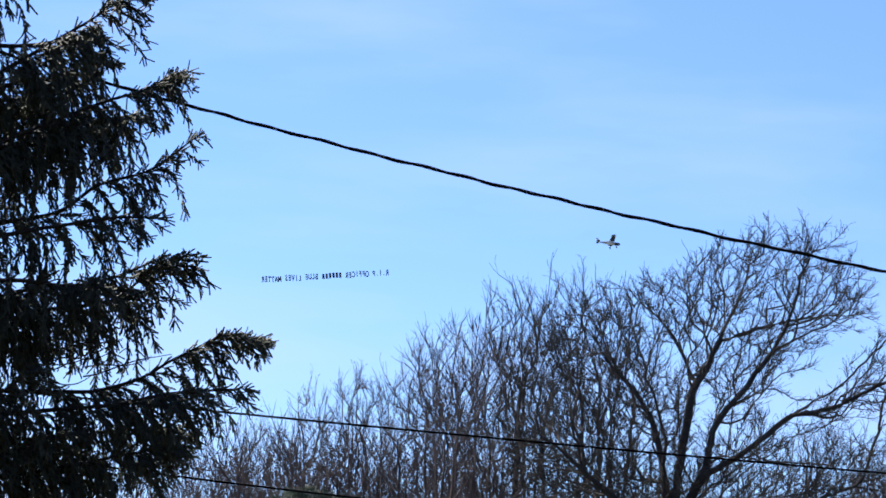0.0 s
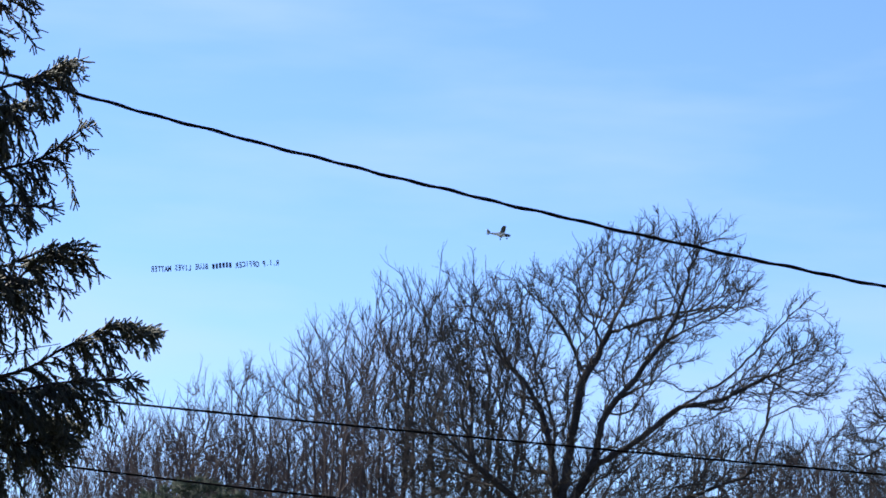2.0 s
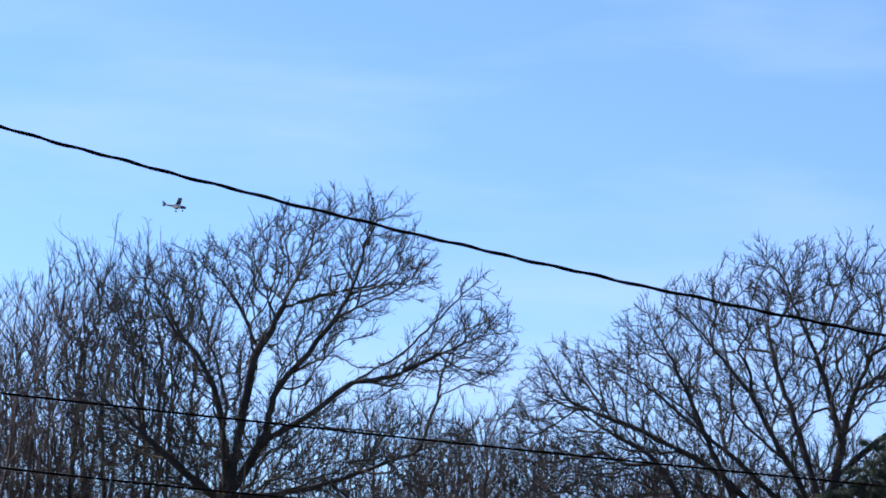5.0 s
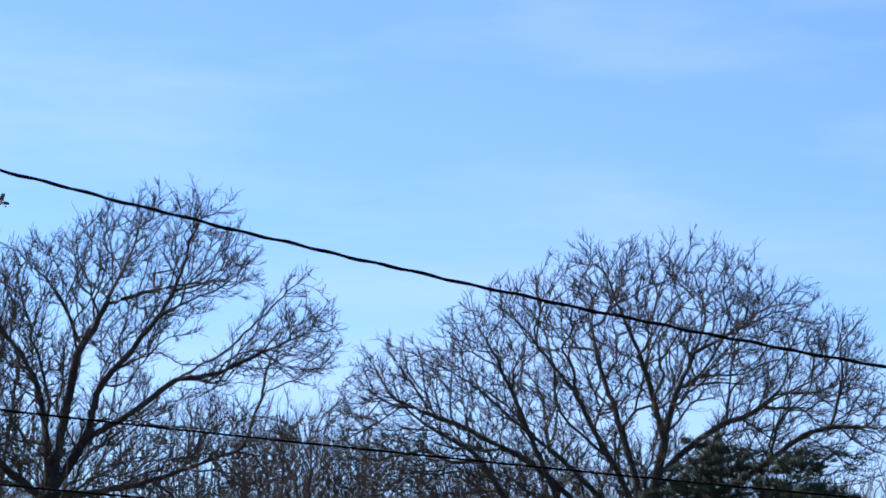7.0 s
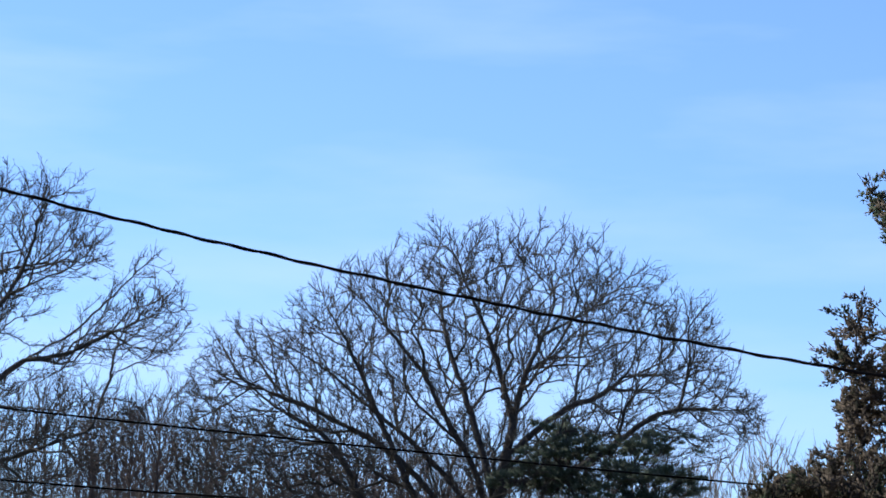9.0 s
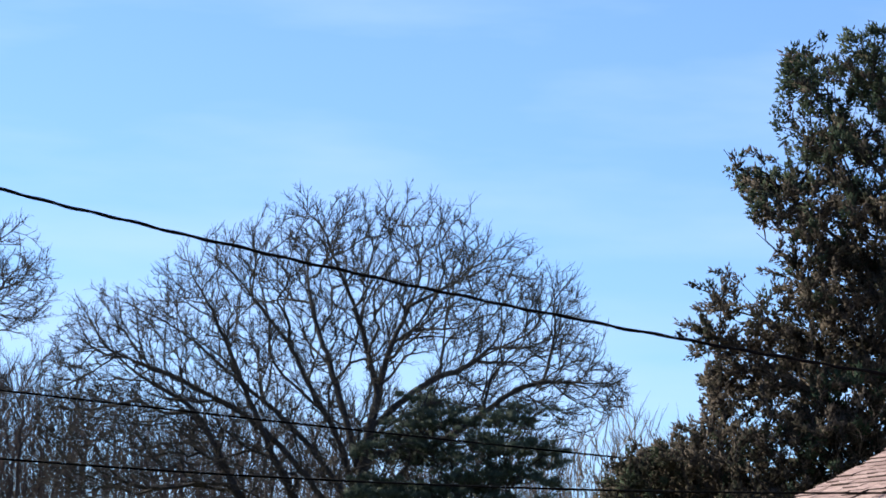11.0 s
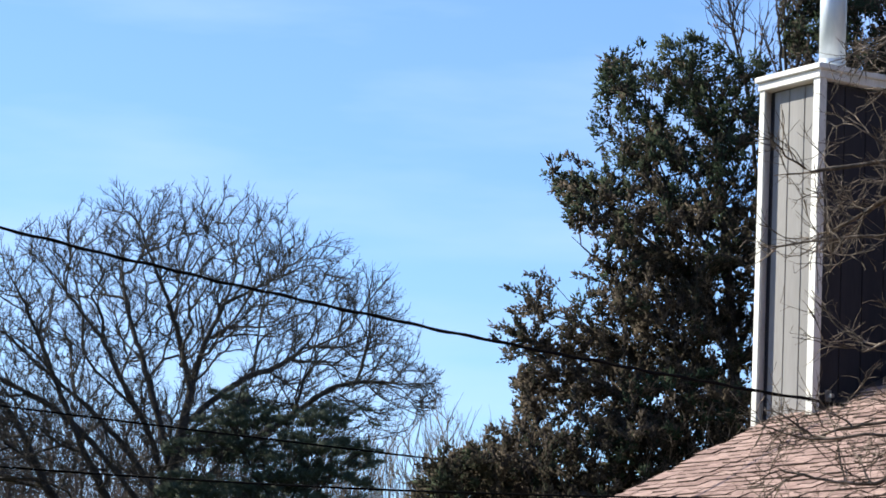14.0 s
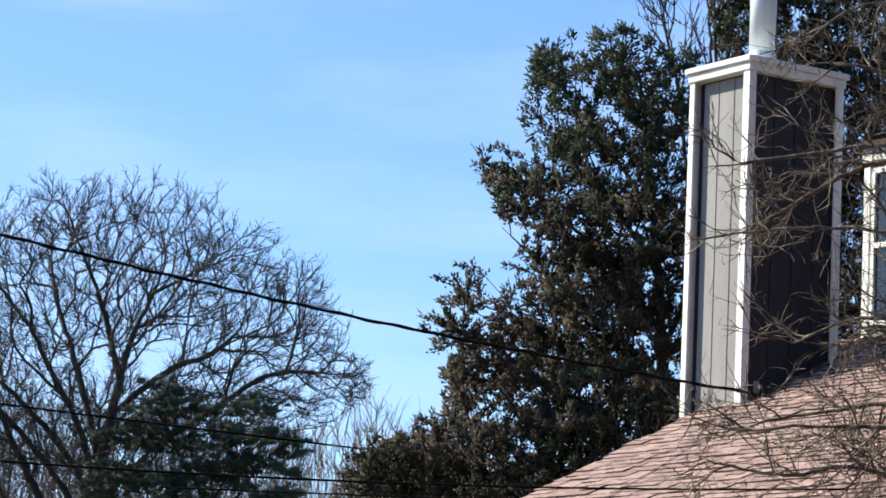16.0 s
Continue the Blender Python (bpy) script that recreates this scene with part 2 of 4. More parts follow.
class Growth:
    """The branching of one tree, once its places and the place that each grows from are known."""

    def finish(self, P, par, tip, power):
        """Girths, by what each place carries, and the order of the branches."""
        self.pos, self.par = P, par
        n = len(P)
        area = np.zeros(n)
        kids = np.zeros(n, int)
        for i in range(n - 1, 0, -1):
            if area[i] == 0:
                area[i] = tip ** power
            area[self.par[i]] += area[i]
            kids[self.par[i]] += 1
        self.rad = np.maximum(area, tip ** power) ** (1 / power)
        self.kids = kids
        heavy = np.full(n, -1)
        for i in range(1, n):
            p = self.par[i]
            if heavy[p] < 0 or self.rad[i] > self.rad[heavy[p]]:
                heavy[p] = i
        self.path = np.zeros(n, int)
        begin = []
        for i in range(n):
            p = self.par[i]
            if p >= 0 and heavy[p] == i:
                self.path[i] = self.path[p]
            else:
                self.path[i] = len(begin)
                begin.append(i)
        self.begin = np.array(begin)
        self.way = np.zeros_like(P)
        self.way[1:] = unit(P[1:] - P[self.par[1:]])
        self.way[0] = (0, 0, 1)

    def tubes(self, name, paths, sides, widen=1.0):
        keep = np.isin(self.path, paths)
        idx = np.nonzero(keep)[0]
        at = np.full(len(self.pos), -1)
        at[idx] = np.arange(len(idx))
        pos, tan, rad = [self.pos[idx]], [self.way[idx]], [self.rad[idx]]
        prev = np.where((self.par[idx] >= 0) & (self.path[self.par[idx]] == self.path[idx]), at[self.par[idx]], -1)
        starts = np.nonzero((prev < 0) & (self.par[idx] >= 0))[0]
        n = len(idx)
        prev[starts] = n + np.arange(len(starts))
        pi = self.par[idx[starts]]
        pos.append(self.pos[pi])
        tan.append(self.way[idx[starts]])
        rad.append(np.minimum(self.rad[idx[starts]] * 1.15, self.rad[pi]))
        prev = np.concatenate([prev, np.full(len(starts), -1)])
        return rings_mesh(name, np.concatenate(pos), np.concatenate(tan), np.concatenate(rad) * widen, prev, sides)

    def twigs(self, name, each, length, lift, spread, thin=0.02, radius=0.006, joints=4, forks=1.0, sides=3, low=-99.0, curl=0.1):
        """Fine shoots along the thin branches, turning upwards, each with a side shoot or two."""
        g = self.g
        src = np.nonzero((self.rad < thin) & (self.pos[:, 2] > low))[0]
        src = np.repeat(src, g.poisson(each, len(src)))
        base, way = self.pos[src], unit(self.way[src] + g.normal(0, spread, (len(src), 3)) + np.array([0, 0, lift * 0.6]))
        size = length * g.uniform(0.5, 1.3, len(src))
        pos, tan, rad, prev = [], [], [], []
        count = 0
        for level in range(2):
            n = len(base)
            p, w, last = base.copy(), way.copy(), None
            spots, ways, sizes = [], [], []
            many = max(2, joints - level)
            for j in range(many):
                pos.append(p.copy())
                tan.append(w.copy())
                rad.append(np.full(n, radius * (1 - 0.2 * level) * (1 - 0.75 * j / many)))
                prev.append(np.full(n, -1) if j == 0 else last)
                last = count + np.arange(n)
                count += n
                if level == 0 and 0 < j:
                    pick = g.random(n) < forks / (joints - 1)
                    spots.append(p[pick])
                    ways.append(unit(w[pick] + g.normal(0, 0.5, (pick.sum(), 3)) + np.array([0, 0, lift * 0.4])))
                    sizes.append(size[pick] * 0.55)
                w = unit(w + g.normal(0, curl, w.shape) + np.array([0, 0, lift * 0.25]))
                p = p + w * (size / (many - 1))[:, None]
            if level == 0:
                base, way, size = np.concatenate(spots), np.concatenate(ways), np.concatenate(sizes)
        return rings_mesh(name, np.concatenate(pos), np.concatenate(tan), np.concatenate(rad), np.concatenate(prev), sides)


class Forking(Growth):
    """Laid-out limbs, then side branches off them and off those."""

    def __init__(self, seed, limbs, outline, depth, levels, step=0.15, tip=0.0075, power=2.5, hollow=(), rise=0.05, wobble=0.09, crown=0.0, upward=0.35):
        g = np.random.default_rng(seed)
        self.g, self.step = g, step
        P, par = limb_nodes(g, limbs, step)
        par = np.array(par)
        n0 = len(P)
        way = np.zeros_like(P)
        way[1:] = unit(P[1:] - P[par[1:]])
        way[0] = (0, 0, 1)
        # room left ahead of each place on its limb
        left = np.zeros(n0)
        for i in range(n0 - 1, 0, -1):
            left[par[i]] = max(left[par[i]], left[i] + step)
        src = np.nonzero(P[:, 2] > crown)[0]
        centre = np.array([np.mean([p[0] for p in outline]), 0.0, crown])
        for gap, angle, short, long, share in levels:
            src = src[g.random(len(src)) < step / gap]
            n = len(src)
            w0 = way[src]
            side = unit(g.normal(0, 1, (n, 3)) + np.array([0, 0, upward]) + 0.35 * unit(P[src] - centre))
            side = unit(side - (side * w0).sum(1, keepdims=True) * w0)
            th = np.radians(g.normal(angle, angle * 0.25, n))[:, None]
            w = unit(np.cos(th) * w0 + np.sin(th) * side)
            size = g.uniform(short, long, n) + share * np.minimum(left[src], 4.0)
            at, p, gone = src.copy(), P[src].copy(), np.zeros(n)
            made = []
            newP, newpar, newway, newleft = [], [], [], []
            count = len(P)
            live = np.ones(n, bool)
            while True:
                w = unit(w + g.normal(0, wobble, w.shape) + np.array([0, 0, rise]))
                p = p + w * step
                gone = gone + step
                live &= (gone < size) & inside(outline, p[:, 0], p[:, 2]) & (np.abs(p[:, 1]) < depth)
                for h in hollow:
                    live &= ~inside(h, p[:, 0], p[:, 2])
                if not live.any():
                    break
                k = int(live.sum())
                newP.append(p[live]), newpar.append(at[live].copy()), newway.append(w[live]), newleft.append((size - gone)[live])
                at = at.copy()
                at[live] = count + np.arange(k)
                made.append(count + np.arange(k))
                count += k
            if not made:
                break
            P, par = np.concatenate([P, *newP]), np.concatenate([par, *newpar])
            way, left = np.concatenate([way, *newway]), np.concatenate([left, *newleft])
            src = np.concatenate(made)
        self.finish(P, par, tip, power)


class Fan(Growth):
    """The branching of a crown that fans out: every spot in the crown is joined, nearest to the foot first, to the branch that leads to it most directly."""

    def __init__(self, seed, limbs, foot, spots, step=0.2, straight=0.3, turn=0.8, tip=0.0062, power=2.35, up=0.2, near=0.1, wobble=0.07, kink=0.3):
        g = np.random.default_rng(seed)
        self.g, self.step = g, step
        p0, par = limb_nodes(g, limbs, step)
        cap = len(p0) + len(spots) * 9 + 50
        P, W, run = np.zeros((cap, 3)), np.zeros((cap, 3)), np.zeros(cap)
        par = list(par)
        n = len(p0)
        P[:n] = p0
        W[0] = (0, 0, 1)
        for i in range(1, n):
            d = P[i] - P[par[i]]
            r = np.linalg.norm(d)
            W[i], run[i] = d / (r + 1e-9), run[par[i]] + 0.7 * r
        foot = np.array(foot, float)
        busy = np.zeros(cap, bool)
        busy[par[1:]] = True
        self.ends = []
        for p in spots[np.argsort(np.linalg.norm(spots - foot, axis=1))]:
            d = p - P[:n]
            r = np.sqrt((d * d).sum(1)) + 1e-6
            c = (d * W[:n]).sum(1) / r
            k = int(np.argmin(r * (1 + turn * (1 - c)) + straight * run[:n] + 50.0 * (P[:n, 2] < foot[2])))
            if r[k] < near:
                continue
            m = min(8, max(1, int(math.ceil(r[k] / step))))
            t = (np.arange(1, m + 1) / m)[:, None]
            u = unit(d[k] / r[k] + np.array([0, 0, up]))
            lead = W[k] if not busy[k] else unit(0.35 * W[k] + 0.65 * d[k] / r[k] + g.normal(0, kink, 3))
            busy[k] = True
            a, b = lead * r[k] * 0.75, u * r[k] * 0.75
            q = (2 * t ** 3 - 3 * t ** 2 + 1) * P[k] + (t ** 3 - 2 * t ** 2 + t) * a + (-2 * t ** 3 + 3 * t ** 2) * p + (t ** 3 - t ** 2) * b
            q[:-1] += g.normal(0, wobble * step, q[:-1].shape)
            last = k
            for v in q:
                e = v - P[last]
                f = np.linalg.norm(e)
                P[n], W[n], run[n] = v, e / (f + 1e-9), run[last] + f
                par.append(last)
                busy[last] = True
                last = n
                n += 1
            self.ends.append(n - 1)
        self.finish(P[:n].copy(), np.array(par), tip, power)


def crown_spots(seed, outline, depth, count, hollow=(), edge=0.0):
    """Places spread through a crown of that outline; edge draws more of them towards its rim."""
    g = np.random.default_rng(seed)
    o = np.array(outline, float)
    lo, hi, mid = o.min(0), o.max(0), o.mean(0)
    x, z = g.uniform(lo[0], hi[0], count * 8), g.uniform(lo[1], hi[1], count * 8)
    ok = inside(outline, x, z)
    for h in hollow:
        ok &= ~inside(h, x, z)
    x, z = x[ok][:count], z[ok][:count]
    half = depth * np.sqrt(np.clip(1 - ((x - mid[0]) / (hi[0] - lo[0]) * 1.7) ** 2, 0.2, 1))
    u = g.uniform(-1, 1, len(x))
    return np.stack([x, np.sign(u) * np.abs(u) ** (1 / (1 + edge)) * half, z], 1)


def clump_spots(seed, outline, depth, clumps, each, size, hollow=(), on=()):
    """Places gathered in clumps, with gaps between the clumps."""
    g = np.random.default_rng(seed)
    c = crown_spots(seed + 1, outline, depth, clumps, hollow)
    for line in on:
        c = np.concatenate([c, bent(line, 0.22)[4:]])
    p = np.repeat(c, each, axis=0)
    p = p + g.normal(0, 1, p.shape) * np.array(size) * np.repeat(g.uniform(0.6, 1.25, len(c)), each)[:, None]
    ok = inside(outline, p[:, 0], p[:, 2])
    for h in hollow:
        ok &= ~inside(h, p[:, 0], p[:, 2])
    return p[ok]


def limb(y0, y1, *joints):
    """A limb by its joints across and up, leaning evenly from one depth to another."""
    n = len(joints) - 1
    return [(x, y0 + (y1 - y0) * i / n, z) for i, (x, z) in enumerate(joints)]


def place(az, dist, z=0.0):
    """A place at that bearing (degrees clockwise from ahead) and distance, its y axis pointing away from the lawn's middle."""
    a = radians(az)
    return pose(dist * math.sin(a), dist * math.cos(a), z, 0, 0, -az)


def bare_tree(name, m, g, bark, label, group="", limb_from=0.06, twig=None, category="tree", widen=1.0):
    tree = thing(name, m, label, category, group)
    first = g.rad[g.begin]
    link("trunk", g.tubes("trunk", [0], 10), bark, tree)
    limbs = [k for k in range(1, len(first)) if first[k] > limb_from]
    for k in limbs:
        link("limb", g.tubes("limb", [k], 8), bark, tree)
    rest = [k for k in range(1, len(first)) if first[k] <= limb_from]
    tagged(link("branching", g.tubes("branching", rest, 4, widen), bark, tree), kind="stuff")
    if twig:
        tagged(link("twig_growth", g.twigs("twig_growth", **twig), bark, tree), kind="stuff")
    return tree

# ---- ground ----
gm = bmesh.new()
bmesh.ops.create_grid(gm, x_segments=60, y_segments=60, size=2600)
for v in gm.verts:
    r = v.co.length
    v.co.z = 0.0 if r < 120 else 1.2 * noise.noise(v.co * 0.002) - 1.0
ground = part("ground", gm, M_GRASS, None, "dull green and straw winter lawn", True)
tagged(ground, category="ground", kind="structure")

# ---- unseen dark wall, closing the side away from the sun, added to block skylight ----
M_BLOCKER = material("dark_blocker", [(0.015, 0.018, 0.011), (0.03, 0.03, 0.02), (0.05, 0.045, 0.033)], 0.95, 0.6, 6, 0.8)
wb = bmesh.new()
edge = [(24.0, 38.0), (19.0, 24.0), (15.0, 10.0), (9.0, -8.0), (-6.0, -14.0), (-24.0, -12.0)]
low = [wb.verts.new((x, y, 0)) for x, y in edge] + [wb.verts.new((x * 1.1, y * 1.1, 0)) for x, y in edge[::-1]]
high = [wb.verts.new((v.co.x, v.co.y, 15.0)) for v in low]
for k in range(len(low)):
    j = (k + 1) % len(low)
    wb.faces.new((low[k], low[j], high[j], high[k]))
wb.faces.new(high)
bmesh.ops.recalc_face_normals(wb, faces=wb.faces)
tagged(part("wall_blocker", wb, M_BLOCKER, None, "plain dark wall added out of view to block skylight"), category="wall", kind="structure")

# ---- open-crowned tree ----
T1_STEMS = [limb(0, 0, (0.1, 0), (-0.1, 3), (-0.3, 6.2), (-0.25, 8.1)),
            limb(0, 0.3, (-0.25, 8.1), (-0.04, 9.53), (0.21, 11.19), (0.57, 11.84), (0.91, 12.75), (1.27, 13.53), (1.49, 14.5)),
            limb(0, -0.8, (-0.2, 8.1), (0.47, 9.3), (0.74, 10.45), (1.35, 11.23), (2.07, 12.28), (2.42, 13.19), (2.64, 14.3)),
            limb(0, 0.9, (-0.25, 8.0), (-0.49, 9.89), (-0.92, 11.02), (-1.58, 11.76), (-2.12, 12.63), (-2.41, 13.3)),
            limb(0.2, 0.9, (0.26, 11.4), (-0.15, 12.32), (-0.48, 12.82), (-1.01, 13.3), (-1.3, 13.7)),
            limb(0.2, 0.6, (0.57, 11.84), (0.41, 12.73), (0.13, 13.36), (0.0, 14.0))]
T1_ARMS = [limb(-0.2, -1.5, (0.47, 9.3), (1.39, 9.84), (2.38, 10.64), (3.37, 11.25), (4.1, 11.98), (4.72, 12.64), (5.2, 13.1)),
           limb(-0.8, -0.6, (2.38, 10.64), (3.25, 10.8), (4.25, 11.34), (5.12, 11.76), (5.7, 11.9)),
           limb(-0.7, -0.4, (4.25, 11.34), (4.89, 11.05), (5.8, 11.1)),
           limb(-0.5, -1.2, (0.98, 10.8), (1.85, 11.19), (2.49, 10.96), (2.87, 10.91)),
           limb(0.2, 1.2, (0.85, 12.4), (1.8, 12.78), (2.93, 13.08), (3.8, 13.2)),
           limb(-0.6, -1.2, (1.82, 12.0), (2.82, 12.5), (3.6, 12.8)),
           limb(0, 1.3, (-0.2, 8.0), (1.45, 8.33), (2.93, 8.89), (4.17, 9.44), (5.1, 9.65)),
           limb(0, -1.2, (-0.3, 7.9), (-1.45, 8.72), (-2.49, 9.56), (-3.4, 10.3))]
T1_OUT = [(-3.7, 8.6), (-3.8, 11.2), (-3.3, 12.7), (-2.7, 13.2), (-1.8, 13.35), (-1.4, 13.8), (-0.5, 14.0), (0.1, 14.2), (0.8, 14.75), (1.4, 15.0), (3.1, 14.85), (3.6, 14.3), (4.1, 13.6), (4.35, 13.2),
          (3.6, 12.9), (3.1, 12.35), (3.3, 11.5), (4.0, 12.1), (4.75, 13.15), (5.2, 13.15), (5.9, 12.6), (5.9, 11.1), (4.9, 10.9), (3.5, 10.75), (2.6, 10.4), (1.0, 9.2)]
T1_HOLE = [(-0.3, 11.4), (0.1, 11.5), (0.0, 12.1), (-0.7, 12.5), (-1.1, 12.2)], [(1.9, 10.3), (3.3, 11.2), (3.2, 12.2), (2.3, 11.9), (1.7, 11.1)], [(0.35, 9.7), (0.7, 10.9), (0.5, 11.5), (0.3, 11.0)]
T1_LOW = [(-3.4, 7.6), (-3.2, 10.0), (-1.6, 9.8), (-0.4, 9.4), (1.2, 10.0), (2.4, 9.9), (3.4, 10.2), (4.4, 10.0), (5.3, 9.9), (5.0, 8.9), (3.0, 7.6)]
T1_SPOTS = np.concatenate([crown_spots(11, [(x, z - 0.12) for x, z in T1_OUT], 2.6, 2500, T1_HOLE), crown_spots(13, T1_LOW, 2.4, 950)])
g1 = Fan(12, [*T1_STEMS, *T1_ARMS], (-0.1, 0, 7.6), T1_SPOTS, 0.2, 0.36, 0.9, 0.0076, 2.22, 0.12, wobble=0.03, kink=0.18)
TWIGS = dict(each=2.0, length=0.2, lift=0.3, spread=0.5, thin=0.016, radius=0.0066, forks=1.7, joints=3)
bare_tree("bare_tree", place(-6.74, 70), g1, M_BARK, "large bare deciduous tree with long open grey limbs", "bare trees behind the yards", 0.05, TWIGS)

# ---- round-crowned tree ----
T2_STEMS = [limb(0, 0, (-0.2, 0), (-0.4, 4), (-0.35, 7.5), (0.01, 10.1), (0.29, 11.21), (0.64, 12.0), (0.85, 12.9), (0.6, 13.8)),
            limb(0, -0.9, (0.0, 9.9), (-0.36, 11.18), (-0.66, 11.95), (-1.09, 12.85), (-1.35, 13.5)),
            limb(0, 1.0, (0.29, 11.21), (1.19, 11.38), (1.96, 11.42), (2.71, 12.11), (3.1, 12.9)),
            limb(0, -0.7, (0.64, 12.0), (1.65, 12.59), (2.42, 12.89), (3.3, 13.2)),
            limb(0, -1.4, (-0.2, 8.6), (0.6, 8.6), (1.3, 8.8), (2.31, 9.48), (2.93, 9.96), (3.7, 10.26), (4.61, 10.24), (5.3, 10.27)),
            limb(-1.0, -1.5, (3.7, 10.26), (3.92, 11.38), (3.89, 12.1), (4.3, 12.6)),
            limb(0, 1.2, (-0.1, 9.2), (0.61, 9.92), (1.36, 10.47), (1.99, 10.77), (2.62, 11.32), (2.8, 11.8))]
T2_FAN = [limb(0, -1.2, (-0.35, 7.4), (-0.9, 8.9), (-1.46, 9.82), (-2.02, 10.84), (-2.85, 11.84), (-3.5, 12.6)),
          limb(0, 1.2, (-0.4, 6.6), (-0.9, 7.92), (-2.07, 9.27), (-3.42, 10.38), (-4.63, 11.36), (-5.7, 11.9)),
          limb(0, -1.0, (-0.4, 6.0), (-1.1, 7.4), (-2.57, 8.99), (-4.03, 9.83), (-5.48, 10.41), (-6.5, 10.75)),
          limb(0, 2.0, (-0.4, 4.6), (-2.0, 6.2), (-3.0, 7.4), (-3.71, 8.68), (-4.41, 9.68), (-5.6, 10.4), (-6.6, 11.2)),
          limb(-0.6, 0.3, (-1.3, 9.5), (-2.0, 10.1), (-2.5, 10.7), (-2.58, 11.59), (-2.85, 12.63), (-2.7, 13.4)),
          limb(0, 1.8, (-0.3, 7.8), (-0.8, 9.6), (-1.2, 10.8), (-1.6, 12.0), (-1.9, 13.3)),
          limb(0, -2.0, (-0.4, 5.4), (-1.9, 7.6), (-2.9, 9.6), (-3.7, 11.3), (-4.3, 12.3))]
T2_OUT = [(-7.5, 7.6), (-7.6, 10.2), (-7.0, 11.7), (-6.2, 12.2), (-5.4, 12.1), (-4.9, 12.7), (-3.9, 13.4), (-2.9, 13.7), (-2.2, 14.15), (-0.8, 14.45), (1.0, 14.5), (1.9, 14.2), (2.4, 13.8), (3.5, 13.25),
          (4.5, 12.7), (4.8, 11.8), (5.45, 11.1), (5.75, 10.3), (5.4, 9.6), (4.0, 9.3), (2.0, 8.9), (0.2, 7.6)]
T2_HOLE = [(0.25, 9.6), (0.5, 10.9), (1.2, 11.2), (1.9, 11.2), (1.2, 10.6), (0.9, 9.8)], [(-0.5, 9.6), (-0.15, 9.9), (-0.5, 11.0), (-0.9, 10.4)]
g2 = Fan(24, [*T2_STEMS, *T2_FAN], (-0.5, 0, 6.2), crown_spots(23, [(x * (0.985 if x > 0 else 1.02), z - 0.14) for x, z in T2_OUT], 3.2, 5400, T2_HOLE, 0.3), 0.2, 0.36, 0.9, 0.0076, 2.25, 0.1, wobble=0.03, kink=0.18)
bare_tree("bare_tree", place(4.154, 72), g2, M_BARK, "large bare deciduous tree with a dense rounded crown", "bare trees behind the yards", 0.05, TWIGS)


# ---- upright trees and thicket behind ----
def upright_tree(seed, height, wide, stems, spots, bark, label, m, ragged=0.5):
    """A tree of steep stems that part low down, with a brush-like top."""
    g = np.random.default_rng(seed)
    lines = [[(0, 0, 0), (0.05, 0, height * 0.18), (0, 0, height * 0.3)]]
    for k in range(stems):
        a = k * 2.4 + g.uniform(-0.4, 0.4)
        r = wide * g.uniform(0.2, 0.85)
        h = height * g.uniform(0.74, 0.92) * (1 - 0.14 * r / wide)
        z0 = height * g.uniform(0.2, 0.3)
        lines.append([(0.03, 0, z0), (0.3 * r * math.cos(a), 0.3 * r * math.sin(a), z0 + 0.28 * (h - z0)), (0.7 * r * math.cos(a), 0.7 * r * math.sin(a), z0 + 0.66 * (h - z0)), (r * math.cos(a), r * math.sin(a), h)])
    top = [(x * wide, height * (1 - 0.13 * abs(x) ** 1.6) - (ragged * g.uniform(0.4, 1.4) if k % 2 else 0.0)) for k, x in enumerate(np.linspace(-0.95, 0.95, 11))]
    out = [(-0.45 * wide, height * 0.36), (-0.85 * wide, height * 0.6), *top, (0.85 * wide, height * 0.6), (0.45 * wide, height * 0.36)]
    gr = Fan(seed, lines, (0, 0, height * 0.2), crown_spots(seed + 7, out, wide * 0.9, spots), 0.28, 0.42, 1.2, 0.0082, 2.25, 0.5, wobble=0.03, kink=0.1)
    return bare_tree("bare_tree", m, gr, bark, label, "bare trees behind the yards", 0.05,
                     dict(each=1.9, length=0.27, lift=0.55, spread=0.36, thin=0.018, radius=0.0063, forks=1.0, low=height * 0.42, joints=2))


def top_at(height, az, rise, turn=0.0):
    """Stand a tree of that height at a bearing, so far off that its top rises by that angle over the eye."""
    return place(az, (height - 1.6) / math.tan(radians(rise))) @ pose(0, 0, 0, 0, 0, turn)


UP = "slender bare tree with many steep upright stems"
LOW = "low bare thicket tree with reddish crossing stems"
u1 = upright_tree(31, 15.6, 2.1, 6, 620, M_BARK, "bare tree with a dense crown of upright stems", top_at(15.6, -9.96, 9.85))
u2 = upright_tree(32, 15.9, 2.2, 6, 650, M_BARK, "bare tree with a dense crown of upright stems", top_at(15.9, -8.83, 10.15))
u3 = upright_tree(33, 13.6, 1.5, 5, 330, M_BARK_RED, UP, top_at(13.6, -12.45, 8.2))
u4 = upright_tree(34, 11.8, 2.0, 6, 400, M_BARK_RED, LOW, top_at(11.8, -14.0, 7.4))
u5 = upright_tree(35, 13.2, 1.3, 4, 280, M_BARK_RED, UP, top_at(13.2, -11.3, 8.85), 0.8)
